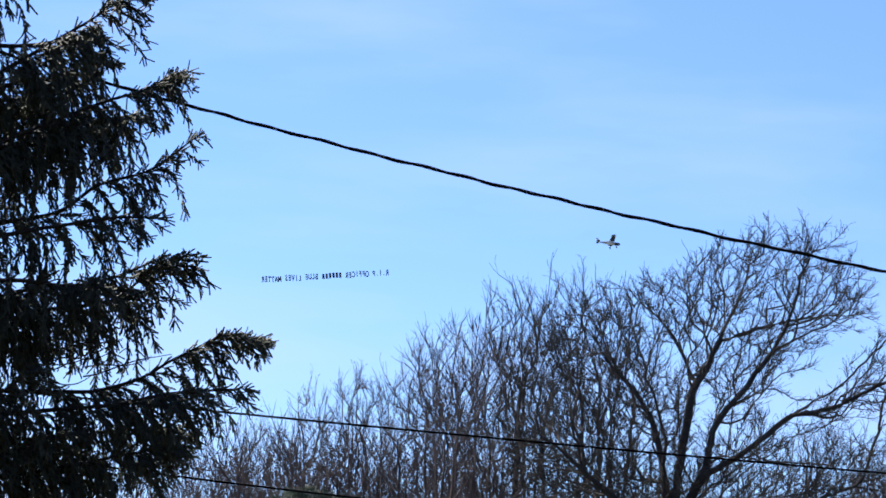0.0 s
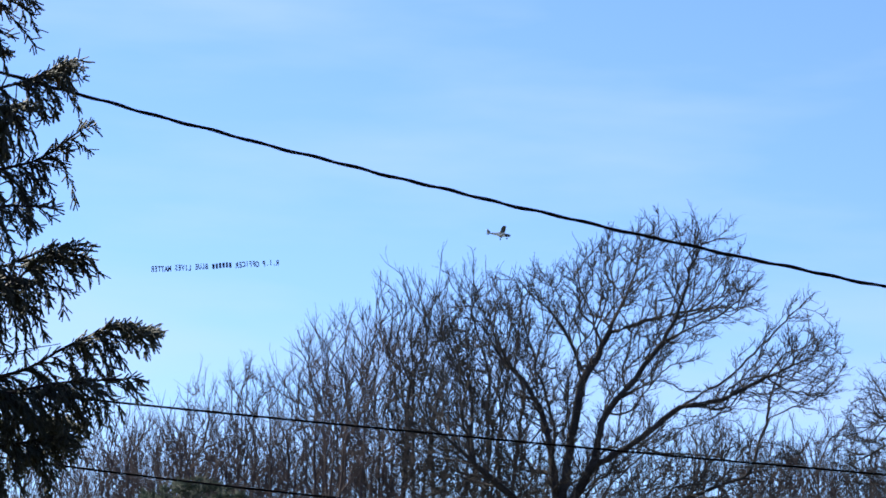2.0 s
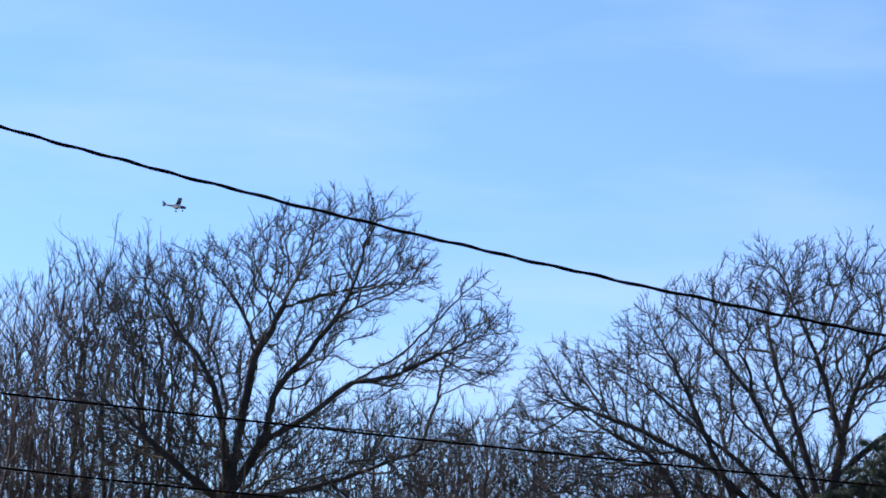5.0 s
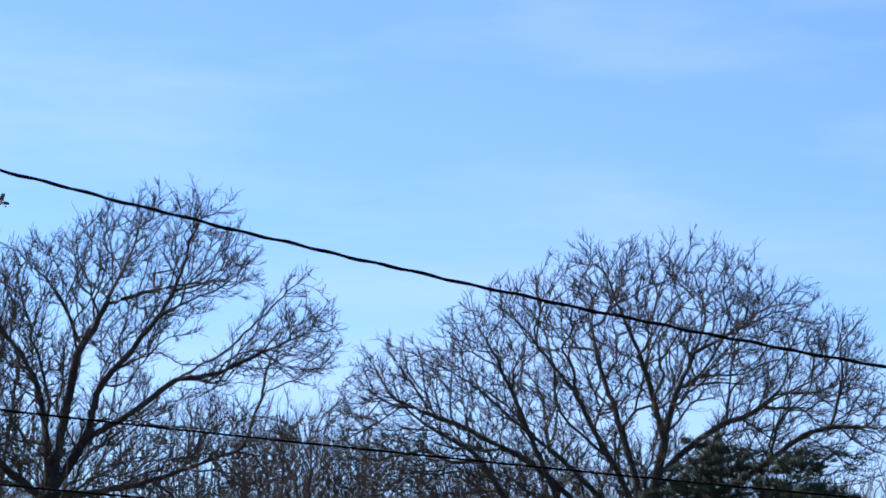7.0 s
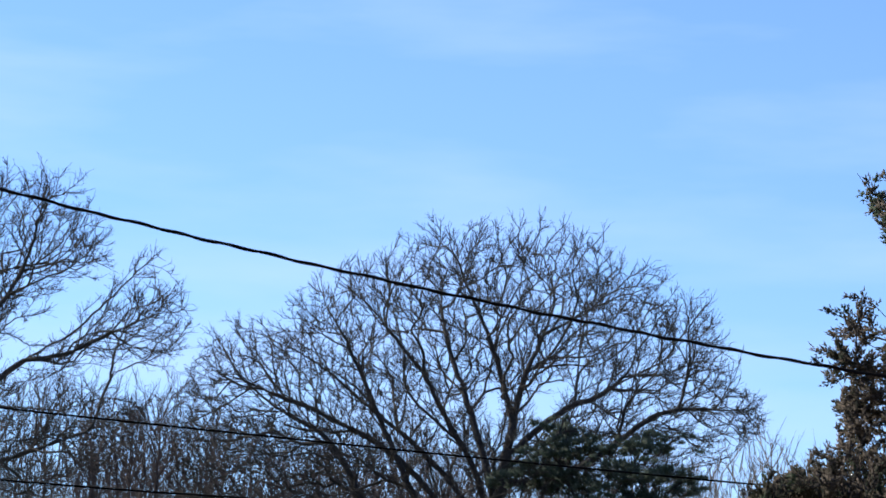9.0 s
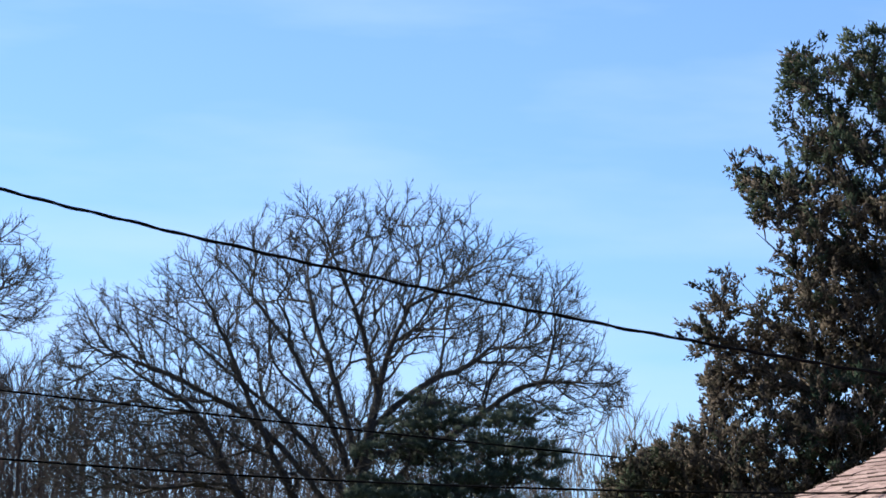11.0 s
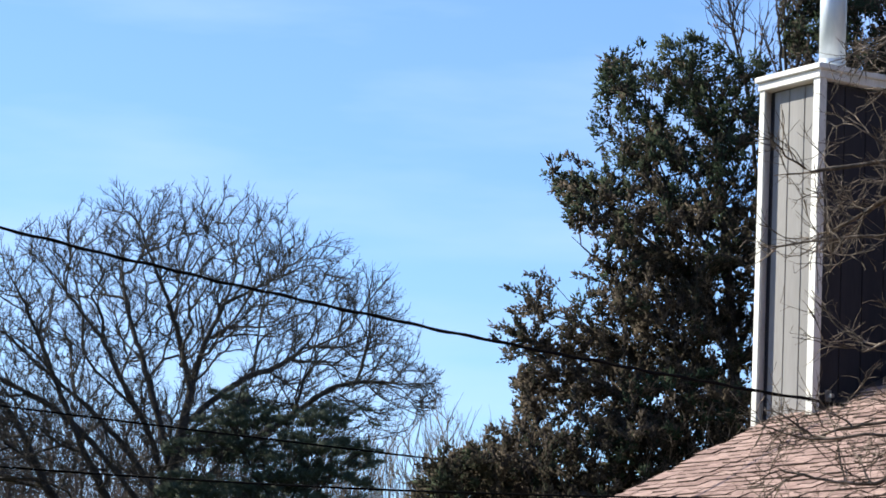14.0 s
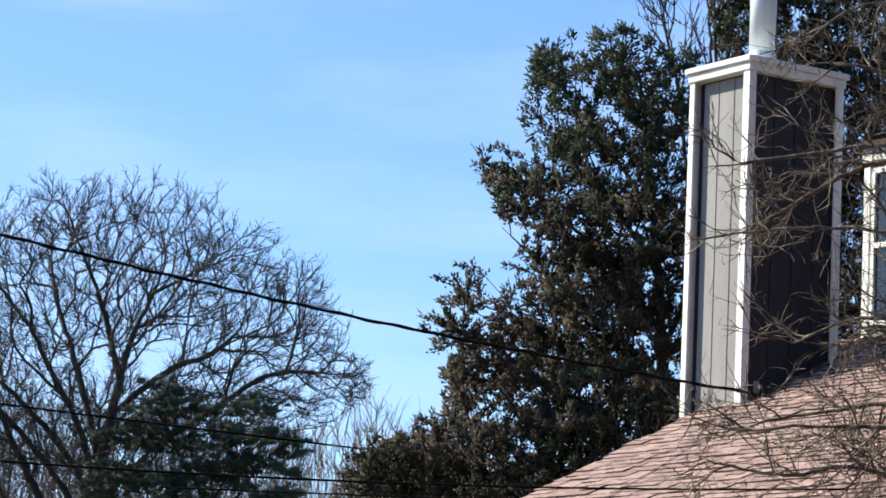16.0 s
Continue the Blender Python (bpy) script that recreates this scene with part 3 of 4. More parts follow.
copies = (u1, 15.6, -8.1, 9.75, 100), (u2, 15.9, -9.35, 9.3, 200), (u1, 15.6, -10.5, 9.1, 250), (u3, 13.6, -10.8, 8.9, 60), (u5, 13.2, -11.85, 8.4, 150), (u3, 13.6, -13.15, 8.05, 220), \
    (u5, 13.2, -12.8, 7.9, 40), (u3, 13.6, -11.2, 8.0, 130), (u5, 13.2, -10.2, 8.3, 310), (u4, 11.8, -13.3, 7.2, 80), (u4, 11.8, -14.7, 7.15, 200), (u4, 11.8, -15.6, 6.95, 300), (u3, 13.6, -14.3, 7.0, 10), \
    (u4, 11.8, -12.3, 6.9, 30), (u4, 11.8, -16.8, 6.9, 120), (u4, 11.8, -18.2, 7.0, 240), (u4, 11.8, -11.0, 7.0, 160), \
    (u4, 11.8, -5.3, 7.4, 70), (u4, 11.8, -4.2, 7.4, 190), (u4, 11.8, -3.2, 7.1, 290), (u4, 11.8, -2.3, 7.15, 20), (u4, 11.8, -6.8, 7.0, 140), (u4, 11.8, -0.8, 6.7, 220), (u4, 11.8, 0.4, 6.3, 340), (u4, 11.8, 1.7, 6.4, 100), (u4, 11.8, 3.0, 6.2, 45), \
    (u4, 11.8, -1.5, 7.0, 10), (u4, 11.8, -0.2, 6.9, 130), (u4, 11.8, 1.0, 6.7, 250), (u4, 11.8, 2.3, 6.6, 200), (u4, 11.8, -2.9, 6.8, 60), (u4, 11.8, -12.9, 7.0, 280), (u4, 11.8, -15.1, 6.7, 350), (u4, 11.8, -13.8, 6.8, 170), (u4, 11.8, -14.4, 6.6, 255), \
    (u4, 11.8, -3.05, 7.5, 110), (u4, 11.8, -2.45, 7.55, 230), (u4, 11.8, -1.7, 7.2, 300), (u4, 11.8, 0.6, 7.1, 15), (u4, 11.8, 2.9, 7.0, 75), (u4, 11.8, 4.2, 6.9, 190), (u4, 11.8, 5.2, 6.8, 260), (u4, 11.8, 6.4, 6.6, 330)
for ob, tall, az, rise, turn in copies:
    copy_thing(ob, top_at(tall, az, rise, turn))
u6 = upright_tree(36, 11.0, 1.7, 5, 330, M_BARK_PALE, "pale low bare tree with fine crossing twigs", top_at(11.0, 8.35, 6.9))
for az, rise, turn in ((9.2, 6.2, 90), (7.5, 6.0, 200), (10.0, 5.7, 300), (6.3, 5.8, 30)):
    copy_thing(u6, top_at(11.0, az, rise, turn))


def thicket():
    """Crossing young stems and brush, far behind the yards, too many to count."""
    g = np.random.default_rng(77)
    n, joints = 2200, 6
    az = g.uniform(-21, 15, n)
    dist = g.uniform(98, 128, n)
    top = 6.15 + 0.3 * np.sin(az * 1.1) + 0.3 * np.sin(az * 2.7 + 1) - 0.05 * np.clip(az - 4, 0, 20) + 0.5 * np.clip((-9 - az) / 3, 0, 1)
    h = 1.6 + dist * np.tan(np.radians(top)) * g.uniform(0.72, 1.0, n)
    base = np.stack([dist * np.sin(np.radians(az)), dist * np.cos(np.radians(az)), np.full(n, 0.0)], 1)
    lean = np.stack([g.normal(0, 0.16, n), g.normal(0, 0.16, n), np.ones(n)], 1)
    pos, tan, rad, prev = [], [], [], []
    count, p, w = 0, base.copy(), unit(lean)
    forks = []
    for j in range(joints):
        pos.append(p.copy()), tan.append(w.copy()), rad.append(0.04 * (1 - 0.8 * j / joints) * g.uniform(0.6, 1.2, n))
        prev.append(np.full(n, -1) if j == 0 else last)
        last = count + np.arange(n)
        count += n
        if j > 1:
            forks.append((p.copy(), w.copy()))
        w = unit(w + g.normal(0, 0.12, w.shape) + np.array([0, 0, 0.1]))
        p = p + w * (h / (joints - 1))[:, None]
    for q, v in forks:
        for _ in range(2):
            b = q + v * g.uniform(-1.2, 1.2, (n, 1))
            d = unit(v + g.normal(0, 0.55, v.shape) + np.array([0, 0, 0.35]))
            long = g.uniform(0.6, 1.7, n)[:, None]
            for k in range(3):
                pos.append(b.copy()), tan.append(d.copy()), rad.append(np.full(n, 0.016 * (1 - 0.4 * k)))
                prev.append(np.full(n, -1) if k == 0 else last)
                last = count + np.arange(n)
                count += n
                d = unit(d + g.normal(0, 0.2, d.shape) + np.array([0, 0, 0.25]))
                b = b + d * long / 2
    ob = link("thicket", rings_mesh("thicket", np.concatenate(pos), np.concatenate(tan), np.concatenate(rad), np.concatenate(prev), 3), M_BARK_RED, None)
    return tagged(ob, "dense brown brush and saplings behind the trees", "thicket", kind="stuff")


thicket()

# ---- evergreens ----
def tufts(tree, g, mat, name, spots, each, spread, size, radius, lift, flat=1.0, plume=0.0):
    """A tuft of foliage shoots at each of those branch ends, drawn out along the branch where plume says so."""
    r = g.g
    src = np.repeat(np.array(spots), each)
    n = len(src)
    off = unit(r.normal(0, 1, (n, 3)) + 0.7 * g.way[src]) * np.array([1, 1, flat])
    base = g.pos[src] + off * spread * r.uniform(0.1, 1.0, (n, 1)) * np.repeat(r.uniform(0.65, 1.25, len(spots)), each)[:, None]
    base = base + g.way[src] * plume * r.uniform(-1.0, 0.5, (n, 1))
    way = off + r.normal(0, 0.35, (n, 3)) + (0.5 + 7 * plume) * g.way[src] + np.array([0, 0, lift])
    me = shoots_mesh(name, base, way, size * r.uniform(0.55, 1.3, n), radius * r.uniform(0.7, 1.3, n))
    return tagged(link(name, me, mat, tree), kind="stuff")


def shoots_mesh(name, base, way, length, radius):
    """Many small pointed shoots of three faces each."""
    way = unit(way)
    ref = np.where(np.abs(way[:, 2:]) < 0.9, np.array([[0, 0, 1.0]]), np.array([[1.0, 0, 0]]))
    a = unit(np.cross(way, ref))
    b = np.cross(way, a)
    ang = np.arange(3) * 2 * np.pi / 3
    foot = base[:, None] + radius[:, None, None] * (np.cos(ang)[None, :, None] * a[:, None] + np.sin(ang)[None, :, None] * b[:, None])
    v = np.concatenate([foot, (base + way * length[:, None])[:, None]], 1)
    f = (np.arange(len(base)) * 4)[:, None, None] + np.array([[0, 1, 3], [1, 2, 3], [2, 0, 3]])[None]
    return raw_mesh(name, v.reshape(-1, 3), f.reshape(-1, 3), True)


def evergreen(name, m, g, bark, label, category):
    tree = thing(name, m, label, category)
    first = g.rad[g.begin]
    link("trunk", g.tubes("trunk", [0], 10), bark, tree)
    for k in range(1, len(first)):
        if first[k] > 0.03:
            link("limb", g.tubes("limb", [k], 6), bark, tree)
    tagged(link("branching", g.tubes("branching", [k for k in range(1, len(first)) if first[k] <= 0.03], 3), bark, tree), kind="stuff")
    return tree


def cedar(name, m, label, seed, limbs, outline, depth, clumps, each, hollow, green_above, fade, foot, tuft=0.10, per=26, skirt=()):
    """A red cedar: foliage in lumps on upswept limbs, green above and browned by winter below."""
    spots = clump_spots(seed + 3, outline, depth, clumps, each, (0.17, 0.17, 0.09), hollow, limbs[1:])
    if skirt:
        spots = np.concatenate([spots, clump_spots(seed + 4, skirt, depth, clumps // 2, each, (0.17, 0.17, 0.09))])
    g = Fan(seed, limbs, foot, spots, 0.22, 0.3, 0.6, 0.0045, 2.4, 0.25, 0.04)
    tree = evergreen(name, m, g, M_BARK, label, "tree")
    ends = np.array(g.ends)
    chance = 1 / (1 + np.exp(-(g.pos[ends, 2] - green_above) / fade))
    green = g.g.random(len(ends)) < chance
    for mat, part_name, pick, wide, plume in ((M_CEDAR, "foliage", green, 0.95, 0.04), (M_CEDAR_BROWN, "browned_foliage", ~green, 0.65, 0.11)):
        if pick.any():
            tufts(tree, g, mat, part_name, ends[pick], per, tuft * wide, 0.056, 0.0135, 0.3, plume=plume)
    return tree


# tall red cedar beyond the house
J = [limb(0, 0, (0.45, 0), (0.45, 3), (0.4, 6), (0.2, 8.3), (0.0, 9.7)),
     limb(0, -0.7, (0.4, 5.0), (-0.7, 5.8), (-1.5, 6.3), (-2.2, 6.55)), limb(0, 0.4, (0.4, 5.4), (-0.6, 6.3), (-1.4, 6.8), (-2.05, 6.98)),
     limb(0, -0.3, (0.4, 6.6), (-0.4, 7.5), (-1.2, 8.25), (-1.75, 8.5), (-1.9, 8.7)), limb(0, 0.4, (0.35, 7.2), (-0.3, 8.2), (-0.9, 8.9), (-1.25, 9.1)),
     limb(0, 0.3, (0.4, 4.0), (-0.9, 4.6), (-2.0, 5.0), (-2.8, 5.2)), limb(0, -0.4, (0.4, 5.0), (1.3, 6.2), (1.9, 7.4)), limb(0, 0.3, (0.4, 6.5), (1.0, 7.9), (1.0, 9.2)),
     limb(0, -0.8, (0.4, 3.2), (-1.2, 4.0), (-2.6, 4.6)), limb(0, 0.5, (0.2, 8.0), (-0.5, 9.0), (-1.1, 9.65)), limb(0, -0.5, (0.3, 6.0), (-0.7, 7.0), (-1.5, 7.7))]
J_OUT = [(-3.1, 3.2), (-3.0, 5.15), (-2.6, 5.5), (-2.05, 5.6), (-2.1, 6.1), (-2.4, 6.5), (-2.3, 6.72), (-1.75, 6.66), (-1.5, 6.82), (-2.2, 6.9), (-2.3, 7.12), (-1.25, 7.14), (-1.45, 7.25), (-1.2, 7.6), (-1.55, 7.85), (-1.65, 8.1), (-1.4, 8.25),
         (-1.9, 8.5), (-1.95, 8.75), (-1.1, 8.7), (-1.4, 9.0), (-1.4, 9.3), (-1.2, 9.4), (-1.38, 9.7), (-1.1, 9.85), (-0.6, 9.9), (-0.1, 10.0), (0.4, 9.85), (1.5, 9.0), (2.2, 7.4), (2.4, 3.2)]
J_HOLE = [(-0.95, 8.35), (-0.7, 8.4), (-0.75, 8.6), (-1.0, 8.55)], [(-0.45, 9.0), (-0.2, 9.0), (-0.2, 9.5), (-0.4, 9.4)], [(0.1, 8.9), (0.35, 8.95), (0.3, 9.4), (0.05, 9.3)], [(-1.8, 5.75), (-1.3, 5.8), (-1.4, 6.05), (-1.85, 5.95)], [(-0.7, 7.7), (-0.5, 7.75), (-0.55, 7.95), (-0.75, 7.9)]
cedar("cedar_tree", place(13.37, 36), "tall ragged red cedar with dark green and winter-browned foliage", 41, J, J_OUT, 1.3, 500, 9, J_HOLE, 8.9, 0.5, (0.4, 0, 2.0),
      skirt=[(-3.0, 4.0), (-2.95, 5.1), (-2.1, 5.5), (-2.0, 6.4), (-1.2, 6.8), (-0.9, 7.4), (-1.0, 8.2), (-0.8, 9.0), (-0.7, 9.6), (0.3, 9.7), (0.6, 8.5), (1.3, 5.5), (1.3, 4.0)])

L_OUT = [(-1.9, 3.2), (-1.85, 4.7), (-1.5, 5.15), (-1.0, 5.15), (-0.5, 5.5), (-0.1, 5.35), (0.4, 5.8), (1.0, 6.3), (1.8, 6.2), (2.2, 3.2)]
L = [limb(0, 0, (0.4, 0), (0.4, 3), (0.5, 5.6)), limb(0, -0.3, (0.4, 2.0), (-0.7, 3.8), (-1.5, 4.9)), limb(0, 0.3, (0.4, 2.4), (1.2, 4.2), (1.5, 5.8)), limb(0, 0.4, (0.4, 2.2), (-0.3, 4.0), (-0.5, 5.2))]
cedar("cedar_tree", place(11.2, 35.2), "low bushy red cedar browned by winter", 46, L, L_OUT, 1.0, 280, 8, (), 6.5, 0.9, (0.4, 0, 1.4))

K = [limb(0, 0, (0.6, 0), (0.6, 5), (0.5, 9), (0.4, 13)), limb(0, -0.4, (0.6, 6), (-0.1, 8.0), (-0.4, 10.2), (-0.5, 12.0)), limb(0, -0.5, (0.6, 5.5), (1.8, 7.5), (2.6, 9.5)),
     limb(0, 0.4, (0.55, 8), (1.6, 10), (2.0, 12)), limb(0, 0.3, (0.6, 4.5), (2.4, 6.5), (3.6, 8.0))]
K_OUT = [(0.9, 5.6), (-0.1, 8.0), (-0.35, 9.4), (-0.4, 10.6), (-0.55, 11.3), (-0.5, 12.4), (0.4, 13.0), (1.8, 12.8), (2.4, 11.5), (2.7, 8.0), (2.7, 5.6)]
cedar("cedar_tree", place(15.43, 41), "tall red cedar browned by winter behind the chimney", 42, K, K_OUT, 1.2, 680, 8, (), 11.6, 0.8, (0.6, 0, 4.0), 0.13, 22)

# budding twigs between the two cedars
B = [(0.5, 0, 0), (0.45, 0, 5), (0.3, 0, 9.0)], [(0.3, 0, 8.6), (0.1, 0.2, 10.2), (-0.15, 0.2, 11.2), (-0.2, 0.2, 12.0)], [(0.3, 0, 8.0), (0.5, -0.3, 10.0), (0.4, -0.3, 11.6)]
gb = Forking(43, B, [(-0.4, 9.6), (-0.55, 10.9), (-0.4, 12.3), (0.8, 12.3), (0.9, 9.6)], 0.7, [(0.25, 40, 0.4, 0.9, 0.2), (0.3, 40, 0.2, 0.4, 0.2)], 0.12, 0.006, 2.4, (), 0.06, 0.12, 8.5)
buds = bare_tree("bare_tree", place(13.95, 39), gb, M_BARK, "thin bare tree with swelling buds between cedars", "", 0.05, dict(each=0.8, length=0.3, lift=0.6, spread=0.5, thin=0.02, radius=0.005))
tufts(buds, gb, M_CONE, "buds", np.nonzero((gb.rad < 0.012) & (gb.g.random(len(gb.rad)) < 0.6))[0], 2, 0.02, 0.05, 0.014, 0.6)

# pale twiggy shrub between the roof and the cedar
S = [limb(0, 0, (0, 0), (0.05, 2.5), (0, 4.0)), limb(0, 0.3, (0, 3.2), (-0.2, 4.4), (-0.35, 5.3)), limb(0, -0.3, (0, 3.4), (0.2, 4.6), (0.3, 5.5))]
gs = Fan(61, S, (0, 0, 3.0), crown_spots(62, [(-0.35, 3.6), (-0.75, 4.9), (-0.4, 5.6), (0.2, 5.9), (0.5, 5.3), (0.4, 3.6)], 0.5, 260), 0.12, 0.3, 0.7, 0.004, 2.3, 0.2)
bare_tree("bare_shrub", place(13.45, 35.0), gs, M_BARK_PALE, "pale twiggy bare shrub between roof and cedar", "", 0.02, dict(each=0.9, length=0.16, lift=0.2, spread=0.7, thin=0.01, radius=0.004, forks=1.2), "shrub")

# dark pine in front of the round-crowned tree
def pine(m, label, seed, limbs, outline, depth, clumps, each, foot):
    g = Fan(seed, limbs, foot, clump_spots(seed + 3, outline, depth, clumps, each, (0.38, 0.38, 0.07)), 0.2, 0.5, 0.7, 0.006, 2.4, 0.3, 0.05)
    tree = evergreen("pine_tree", m, g, M_BARK, label, "tree")
    tufts(tree, g, M_PINE, "foliage", g.ends, 40, 0.12, 0.13, 0.0105, 0.35, 0.55)
    return tree


N = [limb(0, 0, (2.2, 0), (2.2, 5), (2.1, 8.6)), limb(0, -0.5, (2.2, 6.4), (3.2, 8.0), (4.2, 8.7)), limb(0, -0.4, (2.2, 6.8), (1.2, 8.4), (0.6, 9.6)), limb(0, -0.8, (2.2, 5.6), (3.4, 7.2), (4.0, 7.7)),
     limb(0, 0.4, (2.2, 7.2), (2.9, 8.6), (3.4, 9.3)), limb(0, 0.5, (2.2, 5.8), (0.8, 7.4), (0.0, 8.4))]
N_OUT = [(-0.6, 6.6), (-0.5, 8.4), (0.1, 9.0), (0.5, 10.0), (1.0, 10.2), (1.4, 9.5), (2.0, 9.4), (2.4, 9.2), (3.1, 9.6), (3.7, 9.5), (4.4, 9.3), (4.0, 8.8), (4.4, 8.5), (3.8, 8.0), (4.2, 7.6), (3.4, 6.6), (1.5, 5.8)]
pine(place(4.154, 69.5), "dark green pine with layered needle tufts", 44, N, N_OUT, 1.3, 110, 14, (2.2, 0, 5.0))
pine(place(-13.7, 52), "low dark evergreen in the thicket", 45, [limb(0, 0, (0, 0), (0, 6.2)), limb(0, 0.2, (0, 3.0), (1.0, 5.0)), limb(0, -0.2, (0, 2.8), (-1.2, 4.8))],
     [(-2.0, 3.6), (-1.7, 5.8), (-0.7, 6.8), (0.5, 7.0), (1.5, 6.0), (2.1, 3.6)], 1.2, 90, 10, (0, 0, 2.0))


# drooping spruce close by
def spruce(m):
    tree = thing("spruce_tree", m, "dark drooping spruce with hanging branchlets and a few cones", "tree")
    g = np.random.default_rng(7)
    tz = np.linspace(0, 11.5, 40)
    link("trunk", rings_mesh("trunk", np.stack([0.03 * np.sin(tz), 0.03 * np.cos(tz * 1.3), tz], 1), np.tile([0, 0, 1.0], (40, 1)), 0.19 * (1 - tz / 13.5), np.arange(-1, 39), 12), M_BARK_SPRUCE, tree)
    # limbs that reach out over the yard, and how thickly they are hung
    reach = [(limb(0, -0.2, (0, 7.05), (0.25, 7.2), (0.55, 7.4), (0.85, 7.6), (1.08, 7.8)), 1.0), (limb(0, 0.3, (0, 6.95), (0.3, 7.1), (0.6, 7.2), (0.9, 7.35)), 1.0),
             (limb(0, -0.1, (0, 6.5), (0.43, 6.71), (0.94, 6.95), (1.24, 7.06), (1.47, 7.2)), 1.1), (limb(0, 0.35, (0, 6.45), (0.5, 6.7), (0.9, 6.85), (1.2, 6.95)), 1.0),
             (limb(0, 0.1, (0, 5.93), (0.3, 5.99), (0.66, 6.09), (0.95, 6.32), (1.28, 6.44), (1.46, 6.56), (1.66, 6.74)), 0.75), (limb(0, -0.3, (0, 5.8), (0.48, 5.92), (0.82, 5.98), (1.12, 6.03), (1.42, 6.03)), 0.45),
             (limb(0, -0.1, (0, 5.1), (0.56, 5.3), (1.11, 5.42), (1.4, 5.67), (1.72, 5.71)), 0.95), (limb(0, 0.4, (0, 5.3), (0.5, 5.5), (1.0, 5.6), (1.5, 5.85)), 0.8),
             (limb(0, 0, (0, 4.67), (0.81, 4.7), (1.06, 4.73), (1.36, 4.84), (1.57, 4.98), (1.78, 5.1), (1.99, 5.2), (2.25, 5.19)), 0.95), (limb(0, -0.35, (0, 4.46), (0.73, 4.55), (1.15, 4.6), (1.58, 4.7), (2.08, 4.75)), 0.8),
             (limb(0, 0.3, (0, 4.3), (0.7, 4.35), (1.2, 4.45), (1.6, 4.5)), 0.9), (limb(0, -0.3, (0, 3.95), (0.75, 4.1), (1.17, 4.2), (1.6, 4.3)), 1.0), (limb(0, 0.2, (0, 3.6), (0.7, 3.7), (1.3, 3.8)), 1.0),
             (limb(0, -0.6, (0, 5.5), (0.4, 5.5), (0.8, 5.45), (1.0, 5.5)), 0.9)]
    limbs = [(bent(p, 0.06), k) for p, k in reach]
    for k in range(11):
        z, a = 3.35 + k * 0.4, g.uniform(-0.9, 0.9)
        if 5.4 < z < 6.4:
            continue
        long = g.uniform(0.5, 0.85)
        s = np.linspace(0, 1, max(6, int(long / 0.06)))
        limbs.append((np.stack([s * long * math.cos(a), s * long * math.sin(a), z + 0.25 * s * long - 0.05 * np.sin(np.pi * s)], 1), 0.95))
    for k in range(25):
        z, a = 3.2 + k * 0.225, 1.3 + (k * 2.399) % 3.7
        long = (1.9 - 0.14 * (z - 3)) * g.uniform(0.8, 1.05)
        s = np.linspace(0, 1, max(6, int(long / 0.06)))
        limbs.append((np.stack([s * long * math.cos(a), s * long * math.sin(a), z - 0.12 * np.sin(np.pi * s) + 0.3 * s ** 2], 1), 0.7))
    bp, bt, br, bv = [], [], [], []
    sb, sw, sl = [], [], []
    count = 0
    for line, thick in limbs:
        tan = np.gradient(line, axis=0)
        n = len(line)
        link("limb", rings_mesh("limb", line, tan, 0.017 * (1 - 0.8 * np.linspace(0, 1, n)) + 0.004, np.arange(-1, n - 1), 6), M_BARK_SPRUCE, tree)
        wt = unit(tan)
        cross = unit(np.cross(wt, [0, 0, 1.0]))
        phase = g.uniform(0, 6.3)
        for i in range(int(n * 0.08), n):
            f = i / (n - 1)
            patch = 0.62 + 0.45 * math.sin(phase + i * 0.42) + 0.35 * f
            for sgn in (-1, 1, -1, 1):
                if g.random() > thick * patch * 0.78:
                    continue
                q = (0.46 * math.sin(math.pi * min(1.0, 0.25 + 0.75 * f)) ** 0.7 + 0.1) * g.uniform(0.45, 1.3)
                hang = g.uniform(0.7, 2.2) * (1 - 0.5 * f)
                w = unit(wt[i] * 0.6 + cross[i] * sgn * g.uniform(0.15, 0.8) + np.array([0, 0, 0.15 - 0.35 * hang]))
                j = max(3, int(q / 0.045))
                p = line[i] + wt[i] * g.uniform(-0.03, 0.03)
                for s in range(j + 1):
                    bp.append(p.copy()), bt.append(w.copy()), br.append(0.006 * (1 - 0.6 * s / j)), bv.append(count - 1 if s else -1)
                    count += 1
                    if s:
                        for _ in range(3 if s < j else 4):
                            sb.append(p + g.normal(0, 0.006, 3))
                            sw.append(w * 0.8 + g.normal(0, 0.38, 3) + np.array([0, 0, -0.35 * hang + 0.12]))
                            sl.append(g.uniform(0.05, 0.105))
                    w = unit(w + np.array([0, 0, -0.2 * hang]) + g.normal(0, 0.1, 3))
                    p = p + w * (q / j)
            for _ in range(2 if f > 0.6 else 1):
                if g.random() < 0.25 + 0.7 * f:
                    sb.append(line[i] + g.normal(0, 0.005, 3)), sw.append(wt[i] + g.normal(0, 0.4, 3) + np.array([0, 0, 0.55])), sl.append(g.uniform(0.06, 0.12))
    tagged(link("branchlet_growth", rings_mesh("branchlet_growth", np.array(bp), np.array(bt), np.array(br), np.array(bv), 3), M_BARK_SPRUCE, tree), kind="stuff")
    n = len(sb)
    tagged(link("foliage", sprigs_mesh("foliage", np.array(sb), np.array(sw), np.array(sl), g.uniform(0.0095, 0.0145, n), 3, 2, 0.85, 0.55), M_SPRUCE, tree), kind="stuff")
